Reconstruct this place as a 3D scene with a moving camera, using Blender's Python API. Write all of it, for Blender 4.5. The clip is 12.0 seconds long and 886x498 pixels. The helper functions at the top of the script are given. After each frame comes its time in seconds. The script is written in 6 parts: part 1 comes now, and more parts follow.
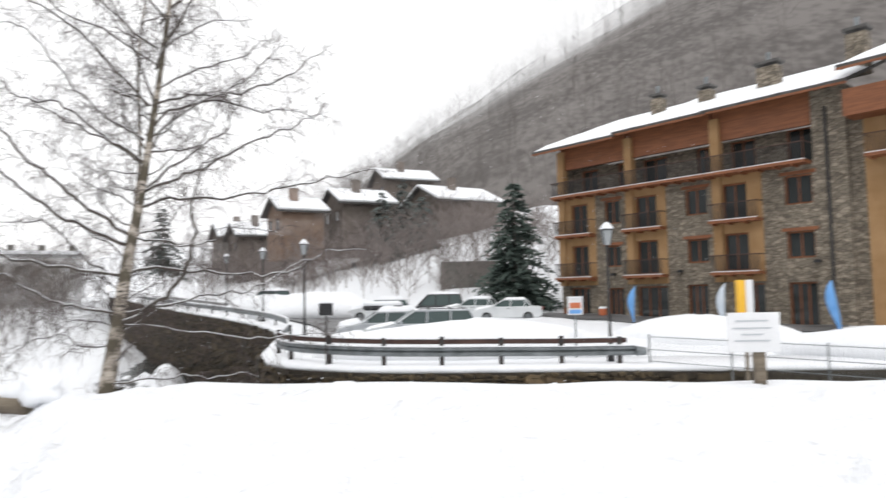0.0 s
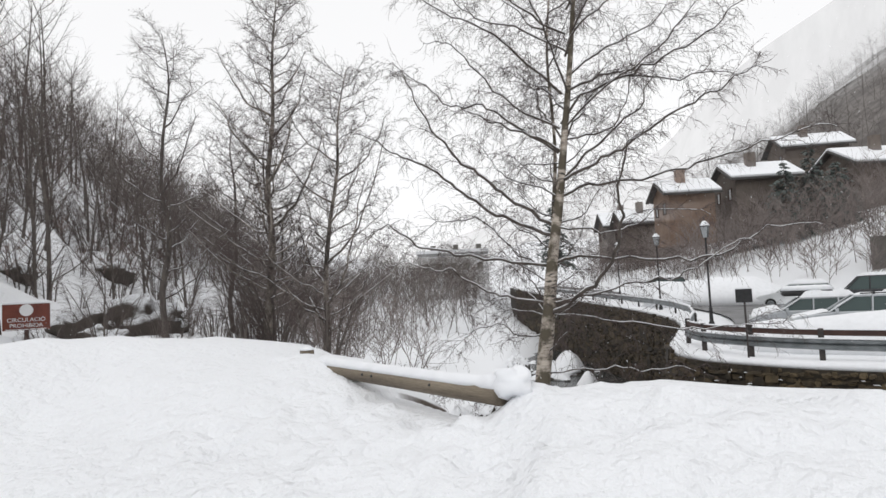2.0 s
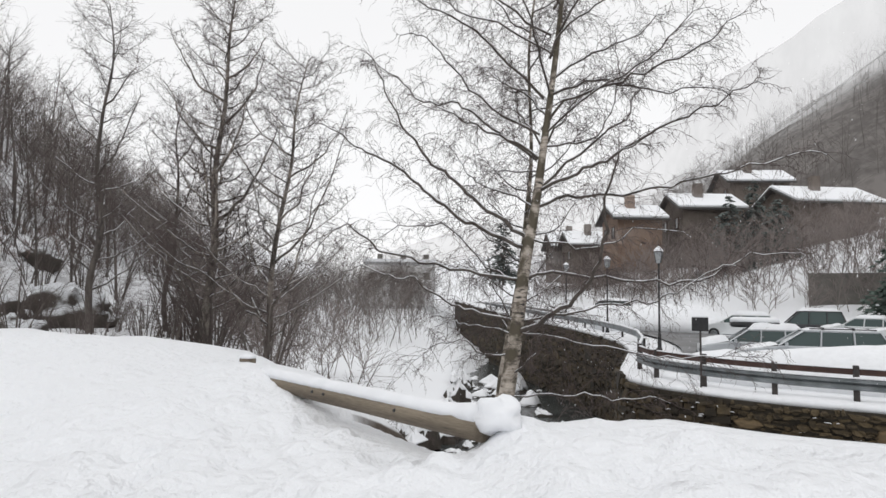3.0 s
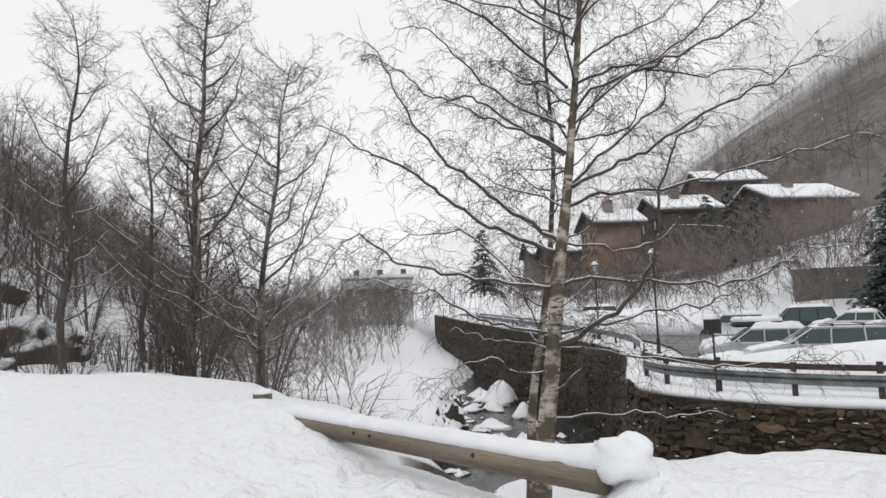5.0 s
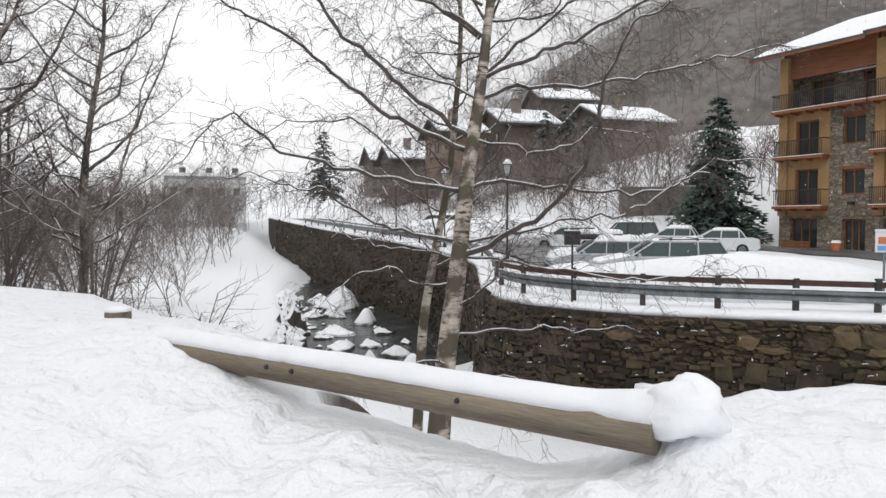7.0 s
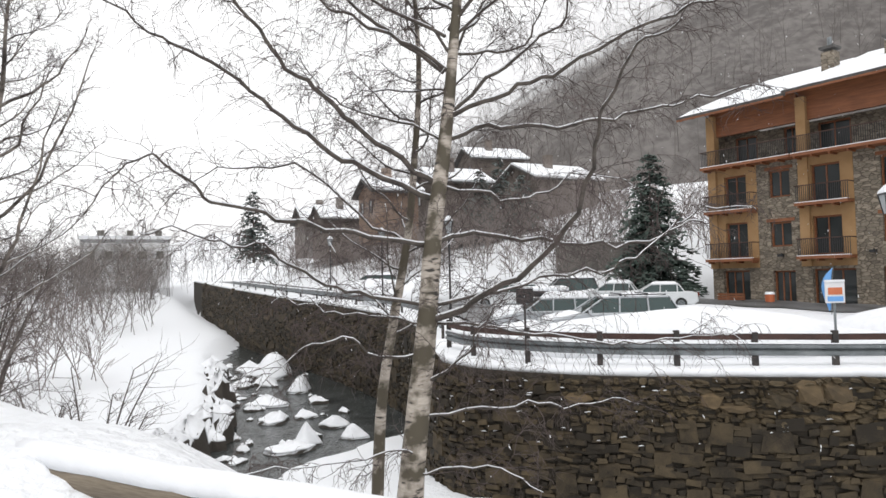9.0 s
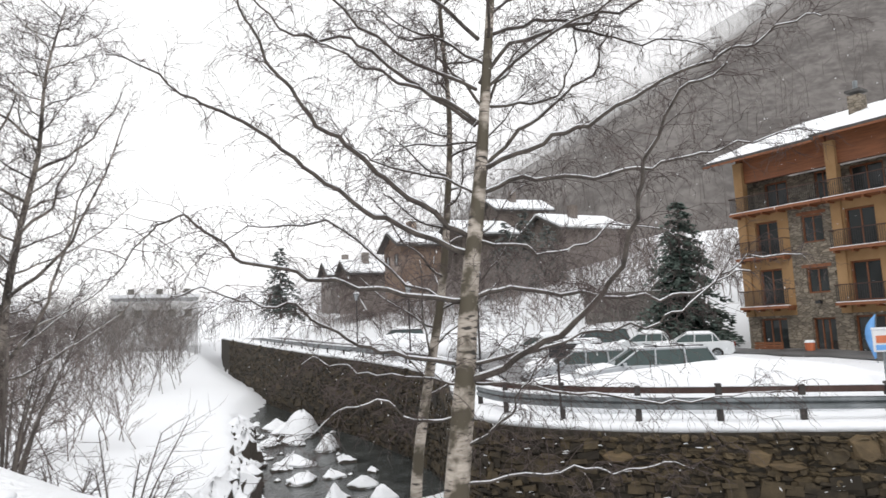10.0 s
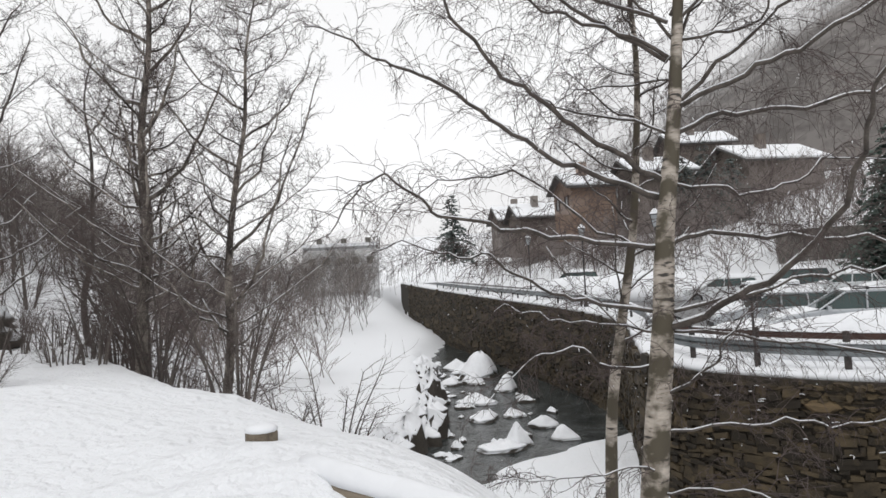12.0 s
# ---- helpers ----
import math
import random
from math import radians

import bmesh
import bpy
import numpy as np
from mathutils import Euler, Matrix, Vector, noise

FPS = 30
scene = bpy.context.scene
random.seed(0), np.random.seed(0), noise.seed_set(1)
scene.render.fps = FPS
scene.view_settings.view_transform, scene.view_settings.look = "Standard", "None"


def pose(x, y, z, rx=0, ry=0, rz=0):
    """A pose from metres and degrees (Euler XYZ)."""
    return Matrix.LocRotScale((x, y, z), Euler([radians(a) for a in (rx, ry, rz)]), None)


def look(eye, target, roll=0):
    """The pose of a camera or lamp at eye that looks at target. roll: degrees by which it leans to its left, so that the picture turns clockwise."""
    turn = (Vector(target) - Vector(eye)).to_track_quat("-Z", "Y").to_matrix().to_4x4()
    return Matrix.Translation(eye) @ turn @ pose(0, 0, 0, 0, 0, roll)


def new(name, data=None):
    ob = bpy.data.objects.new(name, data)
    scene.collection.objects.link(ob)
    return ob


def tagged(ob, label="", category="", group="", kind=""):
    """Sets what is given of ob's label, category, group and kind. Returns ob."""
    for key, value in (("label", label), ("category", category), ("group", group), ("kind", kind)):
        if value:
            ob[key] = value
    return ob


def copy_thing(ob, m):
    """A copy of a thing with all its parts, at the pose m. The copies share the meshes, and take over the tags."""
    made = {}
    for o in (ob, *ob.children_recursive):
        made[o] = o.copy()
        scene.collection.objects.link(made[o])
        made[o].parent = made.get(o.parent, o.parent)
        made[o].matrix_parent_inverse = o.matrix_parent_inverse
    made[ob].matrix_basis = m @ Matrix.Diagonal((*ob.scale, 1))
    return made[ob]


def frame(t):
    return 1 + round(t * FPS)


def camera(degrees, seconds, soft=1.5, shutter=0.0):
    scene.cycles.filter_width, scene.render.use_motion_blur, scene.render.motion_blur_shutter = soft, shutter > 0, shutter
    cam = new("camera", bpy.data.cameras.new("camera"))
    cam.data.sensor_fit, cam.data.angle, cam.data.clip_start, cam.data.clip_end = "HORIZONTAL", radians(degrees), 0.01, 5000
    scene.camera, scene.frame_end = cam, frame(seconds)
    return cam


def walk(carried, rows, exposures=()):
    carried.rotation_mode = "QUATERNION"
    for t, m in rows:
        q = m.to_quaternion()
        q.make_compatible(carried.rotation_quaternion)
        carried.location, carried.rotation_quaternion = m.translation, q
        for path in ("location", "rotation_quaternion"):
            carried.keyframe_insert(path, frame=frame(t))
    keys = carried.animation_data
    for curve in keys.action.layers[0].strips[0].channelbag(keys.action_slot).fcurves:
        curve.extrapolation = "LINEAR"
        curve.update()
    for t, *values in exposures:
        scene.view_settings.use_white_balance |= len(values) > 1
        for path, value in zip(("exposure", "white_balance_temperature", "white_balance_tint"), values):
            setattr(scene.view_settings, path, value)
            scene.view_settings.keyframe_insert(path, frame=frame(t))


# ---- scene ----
cam = camera(67.1, 12.0, shutter=0.18)
PATH = [
    (0, (-0.019, 0.501, 1.468), (-0.05, 2.497, 1.594), -1.2),
    (0.5, (-0.292, 0.649, 1.483), (-1.042, 2.501, 1.578), -2.3),
    (1, (-0.516, 0.904, 1.492), (-1.669, 2.521, 1.722), 0.4),
    (1.5, (-0.787, 1.062, 1.488), (-2.041, 2.607, 1.688), 0.4),
    (2, (-0.979, 1.18, 1.476), (-2.06, 2.857, 1.606), -2.8),
    (2.5, (-1.343, 1.572, 1.484), (-2.405, 3.26, 1.632), 0.3),
    (3, (-1.737, 1.847, 1.484), (-2.678, 3.605, 1.643), 0.8),
    (5, (-2.915, 2.474, 1.517), (-3.78, 4.266, 1.715), -2.0),
    (5.5, (-3.316, 2.763, 1.5), (-3.912, 4.669, 1.605), -0.0),
    (6, (-3.611, 2.984, 1.539), (-4.182, 4.896, 1.671), -1.3),
    (6.5, (-3.873, 3.223, 1.528), (-4.299, 5.171, 1.671), -0.1),
    (7, (-4.182, 3.41, 1.496), (-4.588, 5.366, 1.406), -0.1),
    (7.5, (-4.391, 3.769, 1.493), (-4.804, 5.726, 1.516), -1.4),
    (9.5, (-4.854, 4.737, 1.504), (-5.027, 6.725, 1.638), -1.0),
    (10, (-4.918, 4.813, 1.559), (-5.189, 6.78, 1.802), -2.3),
    (10.5, (-5.003, 4.728, 1.615), (-5.472, 6.659, 1.845), -4.4),
    (11, (-5.075, 4.724, 1.632), (-5.634, 6.639, 1.776), -2.7),
    (11.5, (-5.097, 4.677, 1.632), (-5.786, 6.552, 1.739), -2.3),
    (12, (-5.122, 4.677, 1.627), (-5.884, 6.523, 1.725), -3.1),
]
walk(cam, [(t, look(eye, target, roll)) for t, eye, target, roll in PATH],
     exposures=[(0, 0.38), (0.5, 0.3), (1.0, 0.12), (1.5, 0.04), (2.5, -0.02), (3.0, -0.04), (5.0, -0.08), (6.5, -0.05), (7.0, 0.12), (7.5, 0.1), (9.5, 0.4), (10.5, 0.33), (11.0, 0.22), (12.0, 0.02)])

# ---- world, sun, exposure ----
world = bpy.data.worlds.new("overcast_sky")
scene.world = world
world.use_nodes = True
wn, wl = world.node_tree.nodes, world.node_tree.links
wn.clear()
w_out = wn.new("ShaderNodeOutputWorld")
w_bg = wn.new("ShaderNodeBackground")
w_sky = wn.new("ShaderNodeTexSky")
w_sky.sky_type = "NISHITA"
w_sky.sun_disc = False
w_sky.sun_elevation, w_sky.sun_rotation = radians(48), radians(160)
w_hsv = wn.new("ShaderNodeHueSaturation")
w_hsv.inputs["Saturation"].default_value = 0.06
w_mix = wn.new("ShaderNodeMix")
w_mix.data_type = "RGBA"
w_mix.inputs["Factor"].default_value = 0.8
w_mix.inputs["B"].default_value = (9.0, 9.0, 9.1, 1)
wl.new(w_sky.outputs[0], w_hsv.inputs["Color"])
wl.new(w_hsv.outputs[0], w_mix.inputs["A"])
wl.new(w_mix.outputs["Result"], w_bg.inputs["Color"])
w_bg.inputs["Strength"].default_value = 0.12
wl.new(w_bg.outputs[0], w_out.inputs[0])
sun_data = bpy.data.lights.new("sun", "SUN")
sun_data.energy, sun_data.angle, sun_data.color = 0.6, radians(25), (1.0, 0.98, 0.95)
sun = new("sun", sun_data)
sun.matrix_world = look((0, 0, 60), (8, 32, 0))

# ---- materials ----
def material(name, rough=0.7, metal=0.0):
    m = bpy.data.materials.new(name)
    m.use_nodes = True
    b = m.node_tree.nodes["Principled BSDF"]
    b.inputs["Roughness"].default_value, b.inputs["Metallic"].default_value = rough, metal
    return m, m.node_tree.nodes, m.node_tree.links, b


def ramp(n, stops):
    r = n.new("ShaderNodeValToRGB")
    while len(r.color_ramp.elements) < len(stops):
        r.color_ramp.elements.new(0.5)
    for e, (p, c) in zip(r.color_ramp.elements, stops):
        e.position, e.color = p, (*c, 1)
    return r


def grained(name, dark, light, scale=6.0, rough=0.7, metal=0.0, bump=0.3, fine=60.0, stretch=(1, 1, 1), lo=0.35, hi=0.68, dist=0.01, vary=0.0):
    """A surface with variation at two scales and fine relief. Colours run from dark to light."""
    m, n, l, b = material(name, rough, metal)
    co = n.new("ShaderNodeTexCoord")
    mp = n.new("ShaderNodeMapping")
    mp.inputs["Scale"].default_value = stretch
    l.new(co.outputs["Object"], mp.inputs["Vector"])
    big, small = n.new("ShaderNodeTexNoise"), n.new("ShaderNodeTexNoise")
    big.inputs["Scale"].default_value, small.inputs["Scale"].default_value = scale, fine
    big.inputs["Detail"].default_value, small.inputs["Detail"].default_value = 5, 4
    for t in (big, small):
        l.new(mp.outputs[0], t.inputs["Vector"])
    mix = n.new("ShaderNodeMix")
    mix.inputs["Factor"].default_value = 0.35
    l.new(big.outputs["Fac"], mix.inputs["A"])
    l.new(small.outputs["Fac"], mix.inputs["B"])
    fac = mix.outputs["Result"]
    if vary:
        info = n.new("ShaderNodeObjectInfo")
        geo = n.new("ShaderNodeNewGeometry")
        for s in (info.outputs["Random"], geo.outputs["Random Per Island"]):
            ma = n.new("ShaderNodeMath")
            ma.operation = "MULTIPLY_ADD"
            ma.inputs[1].default_value = vary
            l.new(s, ma.inputs[0])
            l.new(fac, ma.inputs[2])
            sb = n.new("ShaderNodeMath")
            sb.operation = "SUBTRACT"
            sb.inputs[1].default_value = vary / 2
            l.new(ma.outputs[0], sb.inputs[0])
            fac = sb.outputs[0]
    r = ramp(n, [(lo, dark), (hi, light)])
    l.new(fac, r.inputs[0])
    l.new(r.outputs[0], b.inputs["Base Color"])
    bp = n.new("ShaderNodeBump")
    bp.inputs["Strength"].default_value, bp.inputs["Distance"].default_value = bump, dist
    l.new(mix.outputs["Result"], bp.inputs["Height"])
    l.new(bp.outputs[0], b.inputs["Normal"])
    return m


def snow_material(name, base=(0.83, 0.845, 0.87), lumps=2.2, depth=0.05):
    m, n, l, b = material(name, 0.75)
    co = n.new("ShaderNodeTexCoord")
    a, c, d = (n.new("ShaderNodeTexNoise") for _ in range(3))
    for t, s in ((a, lumps), (c, lumps * 7), (d, 90.0)):
        t.inputs["Scale"].default_value, t.inputs["Detail"].default_value = s, 4
        l.new(co.outputs["Object"], t.inputs["Vector"])
    r = ramp(n, [(0.25, tuple(v * 0.93 for v in base)), (0.6, base)])
    l.new(a.outputs["Fac"], r.inputs[0])
    l.new(r.outputs[0], b.inputs["Base Color"])
    last = None
    for t, s in ((a, depth), (c, depth * 0.16), (d, 0.004)):
        bp = n.new("ShaderNodeBump")
        bp.inputs["Strength"].default_value, bp.inputs["Distance"].default_value = 0.6, s
        l.new(t.outputs["Fac"], bp.inputs["Height"])
        if last:
            l.new(last.outputs[0], bp.inputs["Normal"])
        last = bp
    l.new(last.outputs[0], b.inputs["Normal"])
    return m


def slope_material(name, snow, under, lo, hi, scale=0.6):
    """Snow that lies on the flatter parts, with earth and rock bare on the steep ones."""
    m, n, l, b = material(name, 0.8)
    co, geo = n.new("ShaderNodeTexCoord"), n.new("ShaderNodeNewGeometry")
    sep = n.new("ShaderNodeSeparateXYZ")
    l.new(geo.outputs["Normal"], sep.inputs[0])
    t, f = n.new("ShaderNodeTexNoise"), n.new("ShaderNodeTexNoise")
    t.inputs["Scale"].default_value, t.inputs["Detail"].default_value = scale, 6
    f.inputs["Scale"].default_value, f.inputs["Detail"].default_value = scale * 14, 5
    for x in (t, f):
        l.new(co.outputs["Object"], x.inputs["Vector"])
    ma = n.new("ShaderNodeMath")
    ma.operation = "MULTIPLY_ADD"
    ma.inputs[1].default_value = 0.5
    l.new(t.outputs["Fac"], ma.inputs[0])
    l.new(sep.outputs["Z"], ma.inputs[2])
    mr = n.new("ShaderNodeMapRange")
    mr.inputs["From Min"].default_value, mr.inputs["From Max"].default_value = lo, hi
    l.new(ma.outputs[0], mr.inputs["Value"])
    ru = ramp(n, [(0.3, tuple(v * 0.45 for v in under)), (0.7, under)])
    l.new(f.outputs["Fac"], ru.inputs[0])
    mix = n.new("ShaderNodeMix")
    mix.data_type = "RGBA"
    mix.inputs["B"].default_value = (*snow, 1)
    l.new(mr.outputs[0], mix.inputs["Factor"])
    l.new(ru.outputs[0], mix.inputs["A"])
    l.new(mix.outputs["Result"], b.inputs["Base Color"])
    bp = n.new("ShaderNodeBump")
    bp.inputs["Strength"].default_value, bp.inputs["Distance"].default_value = 0.7, 0.13
    l.new(f.outputs["Fac"], bp.inputs["Height"])
    l.new(bp.outputs[0], b.inputs["Normal"])
    return m


def birch_bark(name):
    """White birch bark: dark cross marks, darker and mossy patches."""
    m, n, l, b = material(name, 0.75)
    co = n.new("ShaderNodeTexCoord")
    mp = n.new("ShaderNodeMapping")
    mp.inputs["Scale"].default_value = (4.0, 4.0, 15.0)
    l.new(co.outputs["Object"], mp.inputs["Vector"])
    marks, patch, fine = (n.new("ShaderNodeTexNoise") for _ in range(3))
    marks.inputs["Scale"].default_value, patch.inputs["Scale"].default_value, fine.inputs["Scale"].default_value = 1.6, 3.2, 45.0
    marks.inputs["Detail"].default_value, patch.inputs["Detail"].default_value = 3, 6
    l.new(mp.outputs[0], marks.inputs["Vector"])
    l.new(co.outputs["Object"], patch.inputs["Vector"])
    l.new(co.outputs["Object"], fine.inputs["Vector"])
    rm = ramp(n, [(0.37, (0.05, 0.045, 0.04)), (0.43, (0.38, 0.33, 0.28)), (0.7, (0.6, 0.54, 0.47))])
    l.new(marks.outputs["Fac"], rm.inputs[0])
    rp = ramp(n, [(0.43, (0, 0, 0)), (0.54, (1, 1, 1))])
    l.new(patch.outputs["Fac"], rp.inputs[0])
    mix = n.new("ShaderNodeMix")
    mix.data_type = "RGBA"
    mix.inputs["B"].default_value = (0.095, 0.08, 0.055, 1)
    l.new(rp.outputs[0], mix.inputs["Factor"])
    l.new(rm.outputs[0], mix.inputs["A"])
    l.new(mix.outputs["Result"], b.inputs["Base Color"])
    bp = n.new("ShaderNodeBump")
    bp.inputs["Strength"].default_value, bp.inputs["Distance"].default_value = 0.7, 0.012
    l.new(patch.outputs["Fac"], bp.inputs["Height"])
    l.new(bp.outputs[0], b.inputs["Normal"])
    return m


def clear_glass(name, tint=(0.03, 0.035, 0.035), rough=0.05):
    m, n, l, b = material(name, rough)
    b.inputs["Base Color"].default_value = (*tint, 1)
    b.inputs["IOR"].default_value = 1.5
    return m


def rubble(name, dark, light, size):
    """Squared rubble: stones of differing tone with recessed joints."""
    m, n, l, b = material(name, 0.9)
    co, mp = n.new("ShaderNodeTexCoord"), n.new("ShaderNodeMapping")
    mp.inputs["Scale"].default_value = (1, 1, 2.1)
    l.new(co.outputs["Object"], mp.inputs["Vector"])
    cell, edge, fine = n.new("ShaderNodeTexVoronoi"), n.new("ShaderNodeTexVoronoi"), n.new("ShaderNodeTexNoise")
    edge.feature = "DISTANCE_TO_EDGE"
    fine.inputs["Scale"].default_value, fine.inputs["Detail"].default_value = 5.0, 6
    for t in (cell, edge):
        t.inputs["Scale"].default_value = size
        l.new(mp.outputs[0], t.inputs["Vector"])
    l.new(co.outputs["Object"], fine.inputs["Vector"])
    mix = n.new("ShaderNodeMix")
    mix.inputs["Factor"].default_value = 0.5
    l.new(cell.outputs["Color"], mix.inputs["A"])
    l.new(fine.outputs["Fac"], mix.inputs["B"])
    r = ramp(n, [(0.22, dark), (0.72, light)])
    l.new(mix.outputs["Result"], r.inputs[0])
    joint = ramp(n, [(0.02, (0.45, 0.43, 0.4)), (0.09, (1, 1, 1))])
    l.new(edge.outputs["Distance"], joint.inputs[0])
    mul = n.new("ShaderNodeMix")
    mul.data_type, mul.blend_type = "RGBA", "MULTIPLY"
    mul.inputs["Factor"].default_value = 1.0
    l.new(r.outputs[0], mul.inputs["A"])
    l.new(joint.outputs[0], mul.inputs["B"])
    l.new(mul.outputs["Result"], b.inputs["Base Color"])
    bp = n.new("ShaderNodeBump")
    bp.inputs["Strength"].default_value, bp.inputs["Distance"].default_value = 0.7, 0.04
    l.new(joint.outputs[0], bp.inputs["Height"])
    l.new(bp.outputs[0], b.inputs["Normal"])
    return m


SNOW_CAP = snow_material("settled_snow", lumps=5.0, depth=0.02)
GROUND = slope_material("snowy_ground", (0.83, 0.845, 0.87), (0.12, 0.095, 0.075), 0.84, 0.97)
ROCK = slope_material("snowy_rock", (0.8, 0.82, 0.85), (0.1, 0.085, 0.07), 0.72, 0.9, 2.4)
BARE_ROCK = slope_material("dark_bare_rock", (0.8, 0.82, 0.85), (0.085, 0.062, 0.05), 1.0, 1.14, 3.0)
BIRCH = birch_bark("birch_bark")
LIMB = grained("birch_limb_bark", (0.04, 0.034, 0.03), (0.14, 0.118, 0.1), 8, 0.85)
TWIG = grained("twig_bark", (0.05, 0.038, 0.035), (0.13, 0.1, 0.093), 8, 0.9)
ALDER_BARK = grained("alder_bark", (0.045, 0.038, 0.033), (0.34, 0.3, 0.26), 3.5, 0.9, stretch=(1, 1, 0.6), lo=0.42, hi=0.62)
GREY_BARK = grained("grey_bark", (0.05, 0.043, 0.039), (0.18, 0.155, 0.138), 5, 0.9, stretch=(1, 1, 0.3))
# Distant scrub: twig brown lightened, mist put into the colour.
FAR_TWIG = grained("haze_paled_twigs", (0.16, 0.135, 0.125), (0.27, 0.235, 0.22), 0.5, 0.9)
WALL_STONE = grained("river_wall_stone", (0.018, 0.013, 0.007), (0.12, 0.088, 0.047), 3.0, 0.85, bump=0.8, fine=35, dist=0.02, vary=0.35, lo=0.25, hi=0.8)
MORTAR = grained("dark_mortar", (0.018, 0.015, 0.011), (0.06, 0.05, 0.036), 5.0, 0.95, bump=0.6)
FACADE = rubble("facade_stone", (0.1, 0.084, 0.064), (0.31, 0.265, 0.208), 3.0)
STUCCO = grained("ochre_stucco", (0.27, 0.155, 0.066), (0.38, 0.235, 0.115), 1.2, 0.9, bump=0.2)
TIMBER = grained("varnished_timber", (0.15, 0.052, 0.021), (0.27, 0.1, 0.039), 4.0, 0.6, stretch=(0.3, 1, 3))
DARK_TIMBER = grained("dark_stained_timber", (0.035, 0.018, 0.014), (0.09, 0.045, 0.034), 5.0, 0.7, stretch=(0.4, 1, 1))
LOG_WOOD = grained("weathered_log", (0.07, 0.054, 0.039), (0.27, 0.225, 0.168), 3.0, 0.8, stretch=(0.16, 3, 3), bump=0.5)
STEEL = grained("galvanised_steel", (0.13, 0.145, 0.15), (0.27, 0.29, 0.3), 3.0, 0.5, 0.5, bump=0.1)
POST_STEEL = grained("dark_post", (0.022, 0.02, 0.02), (0.06, 0.05, 0.045), 6.0, 0.7)
BLACK = grained("black_paint", (0.012, 0.012, 0.013), (0.03, 0.03, 0.032), 10.0, 0.5)
GLASS = clear_glass("window_glass")
SLATE = grained("slate_roof", (0.05, 0.048, 0.045), (0.12, 0.115, 0.11), 3.0, 0.8)
WATER = grained("river_water", (0.012, 0.015, 0.015), (0.085, 0.092, 0.09), 1.3, 0.2, bump=1.0, fine=6.0, dist=0.16, stretch=(1.0, 0.45, 1))
WATER.node_tree.nodes["Principled BSDF"].inputs["Specular IOR Level"].default_value = 0.25
# Needles of the far conifers, greyed: haze put into the green.
HAZE_NEEDLES = grained("haze_paled_needles", (0.085, 0.105, 0.098), (0.15, 0.17, 0.16), 2.0, 0.9)
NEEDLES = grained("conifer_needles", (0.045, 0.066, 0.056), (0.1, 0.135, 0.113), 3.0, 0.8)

CONCRETE = grained("grey_concrete", (0.1, 0.095, 0.085), (0.19, 0.18, 0.165), 1.5, 0.9)
ASPHALT = grained("wet_asphalt", (0.05, 0.05, 0.05), (0.2, 0.2, 0.205), 0.7, 0.6)
SIGN_BROWN = grained("brown_sign_paint", (0.11, 0.025, 0.016), (0.2, 0.05, 0.03), 3.0, 0.6)
WHITE = grained("white_paint", (0.68, 0.69, 0.7), (0.8, 0.8, 0.81), 3.0, 0.5, bump=0.05)
CAR_SILVER = grained("silver_car_paint", (0.4, 0.42, 0.44), (0.52, 0.54, 0.56), 1.0, 0.3, 0.5, bump=0.03)
CAR_DARK = grained("dark_car_paint", (0.03, 0.032, 0.035), (0.07, 0.07, 0.075), 1.0, 0.3, 0.4, bump=0.03)
CAR_WHITE = grained("white_car_paint", (0.55, 0.57, 0.58), (0.68, 0.7, 0.71), 1.0, 0.3, 0.1, bump=0.03)
CAR_GLASS = clear_glass("car_glass", (0.035, 0.06, 0.058), 0.04)
RUBBER = grained("tyre_rubber", (0.012, 0.012, 0.012), (0.03, 0.03, 0.03), 10, 0.9)
BLUE = grained("blue_flag_cloth", (0.12, 0.32, 0.68), (0.2, 0.44, 0.8), 2.0, 0.8)
PALE = grained("pale_flag_cloth", (0.5, 0.58, 0.66), (0.68, 0.73, 0.78), 2.0, 0.8)
YELLOW = grained("yellow_plastic", (0.72, 0.38, 0.02), (0.85, 0.5, 0.04), 3.0, 0.5)
ORANGE = grained("orange_plastic", (0.5, 0.13, 0.05), (0.65, 0.2, 0.09), 3.0, 0.6)


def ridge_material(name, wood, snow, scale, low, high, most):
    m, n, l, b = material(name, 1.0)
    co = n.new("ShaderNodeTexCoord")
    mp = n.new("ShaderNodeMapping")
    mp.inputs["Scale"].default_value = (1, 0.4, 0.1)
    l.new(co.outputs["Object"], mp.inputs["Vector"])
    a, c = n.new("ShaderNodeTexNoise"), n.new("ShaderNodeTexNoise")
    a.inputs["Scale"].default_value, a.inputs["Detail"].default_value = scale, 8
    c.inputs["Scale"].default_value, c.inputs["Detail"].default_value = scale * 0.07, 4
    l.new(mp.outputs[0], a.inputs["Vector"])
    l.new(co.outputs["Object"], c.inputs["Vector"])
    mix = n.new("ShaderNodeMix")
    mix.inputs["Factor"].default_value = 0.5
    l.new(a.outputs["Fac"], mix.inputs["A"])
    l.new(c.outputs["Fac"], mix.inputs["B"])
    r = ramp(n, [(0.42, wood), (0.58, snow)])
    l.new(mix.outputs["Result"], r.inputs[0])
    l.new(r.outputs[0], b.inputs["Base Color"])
    # haze is mixed in here: the slope turns see-through with distance
    haze_fade(m, low, high, most)
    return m


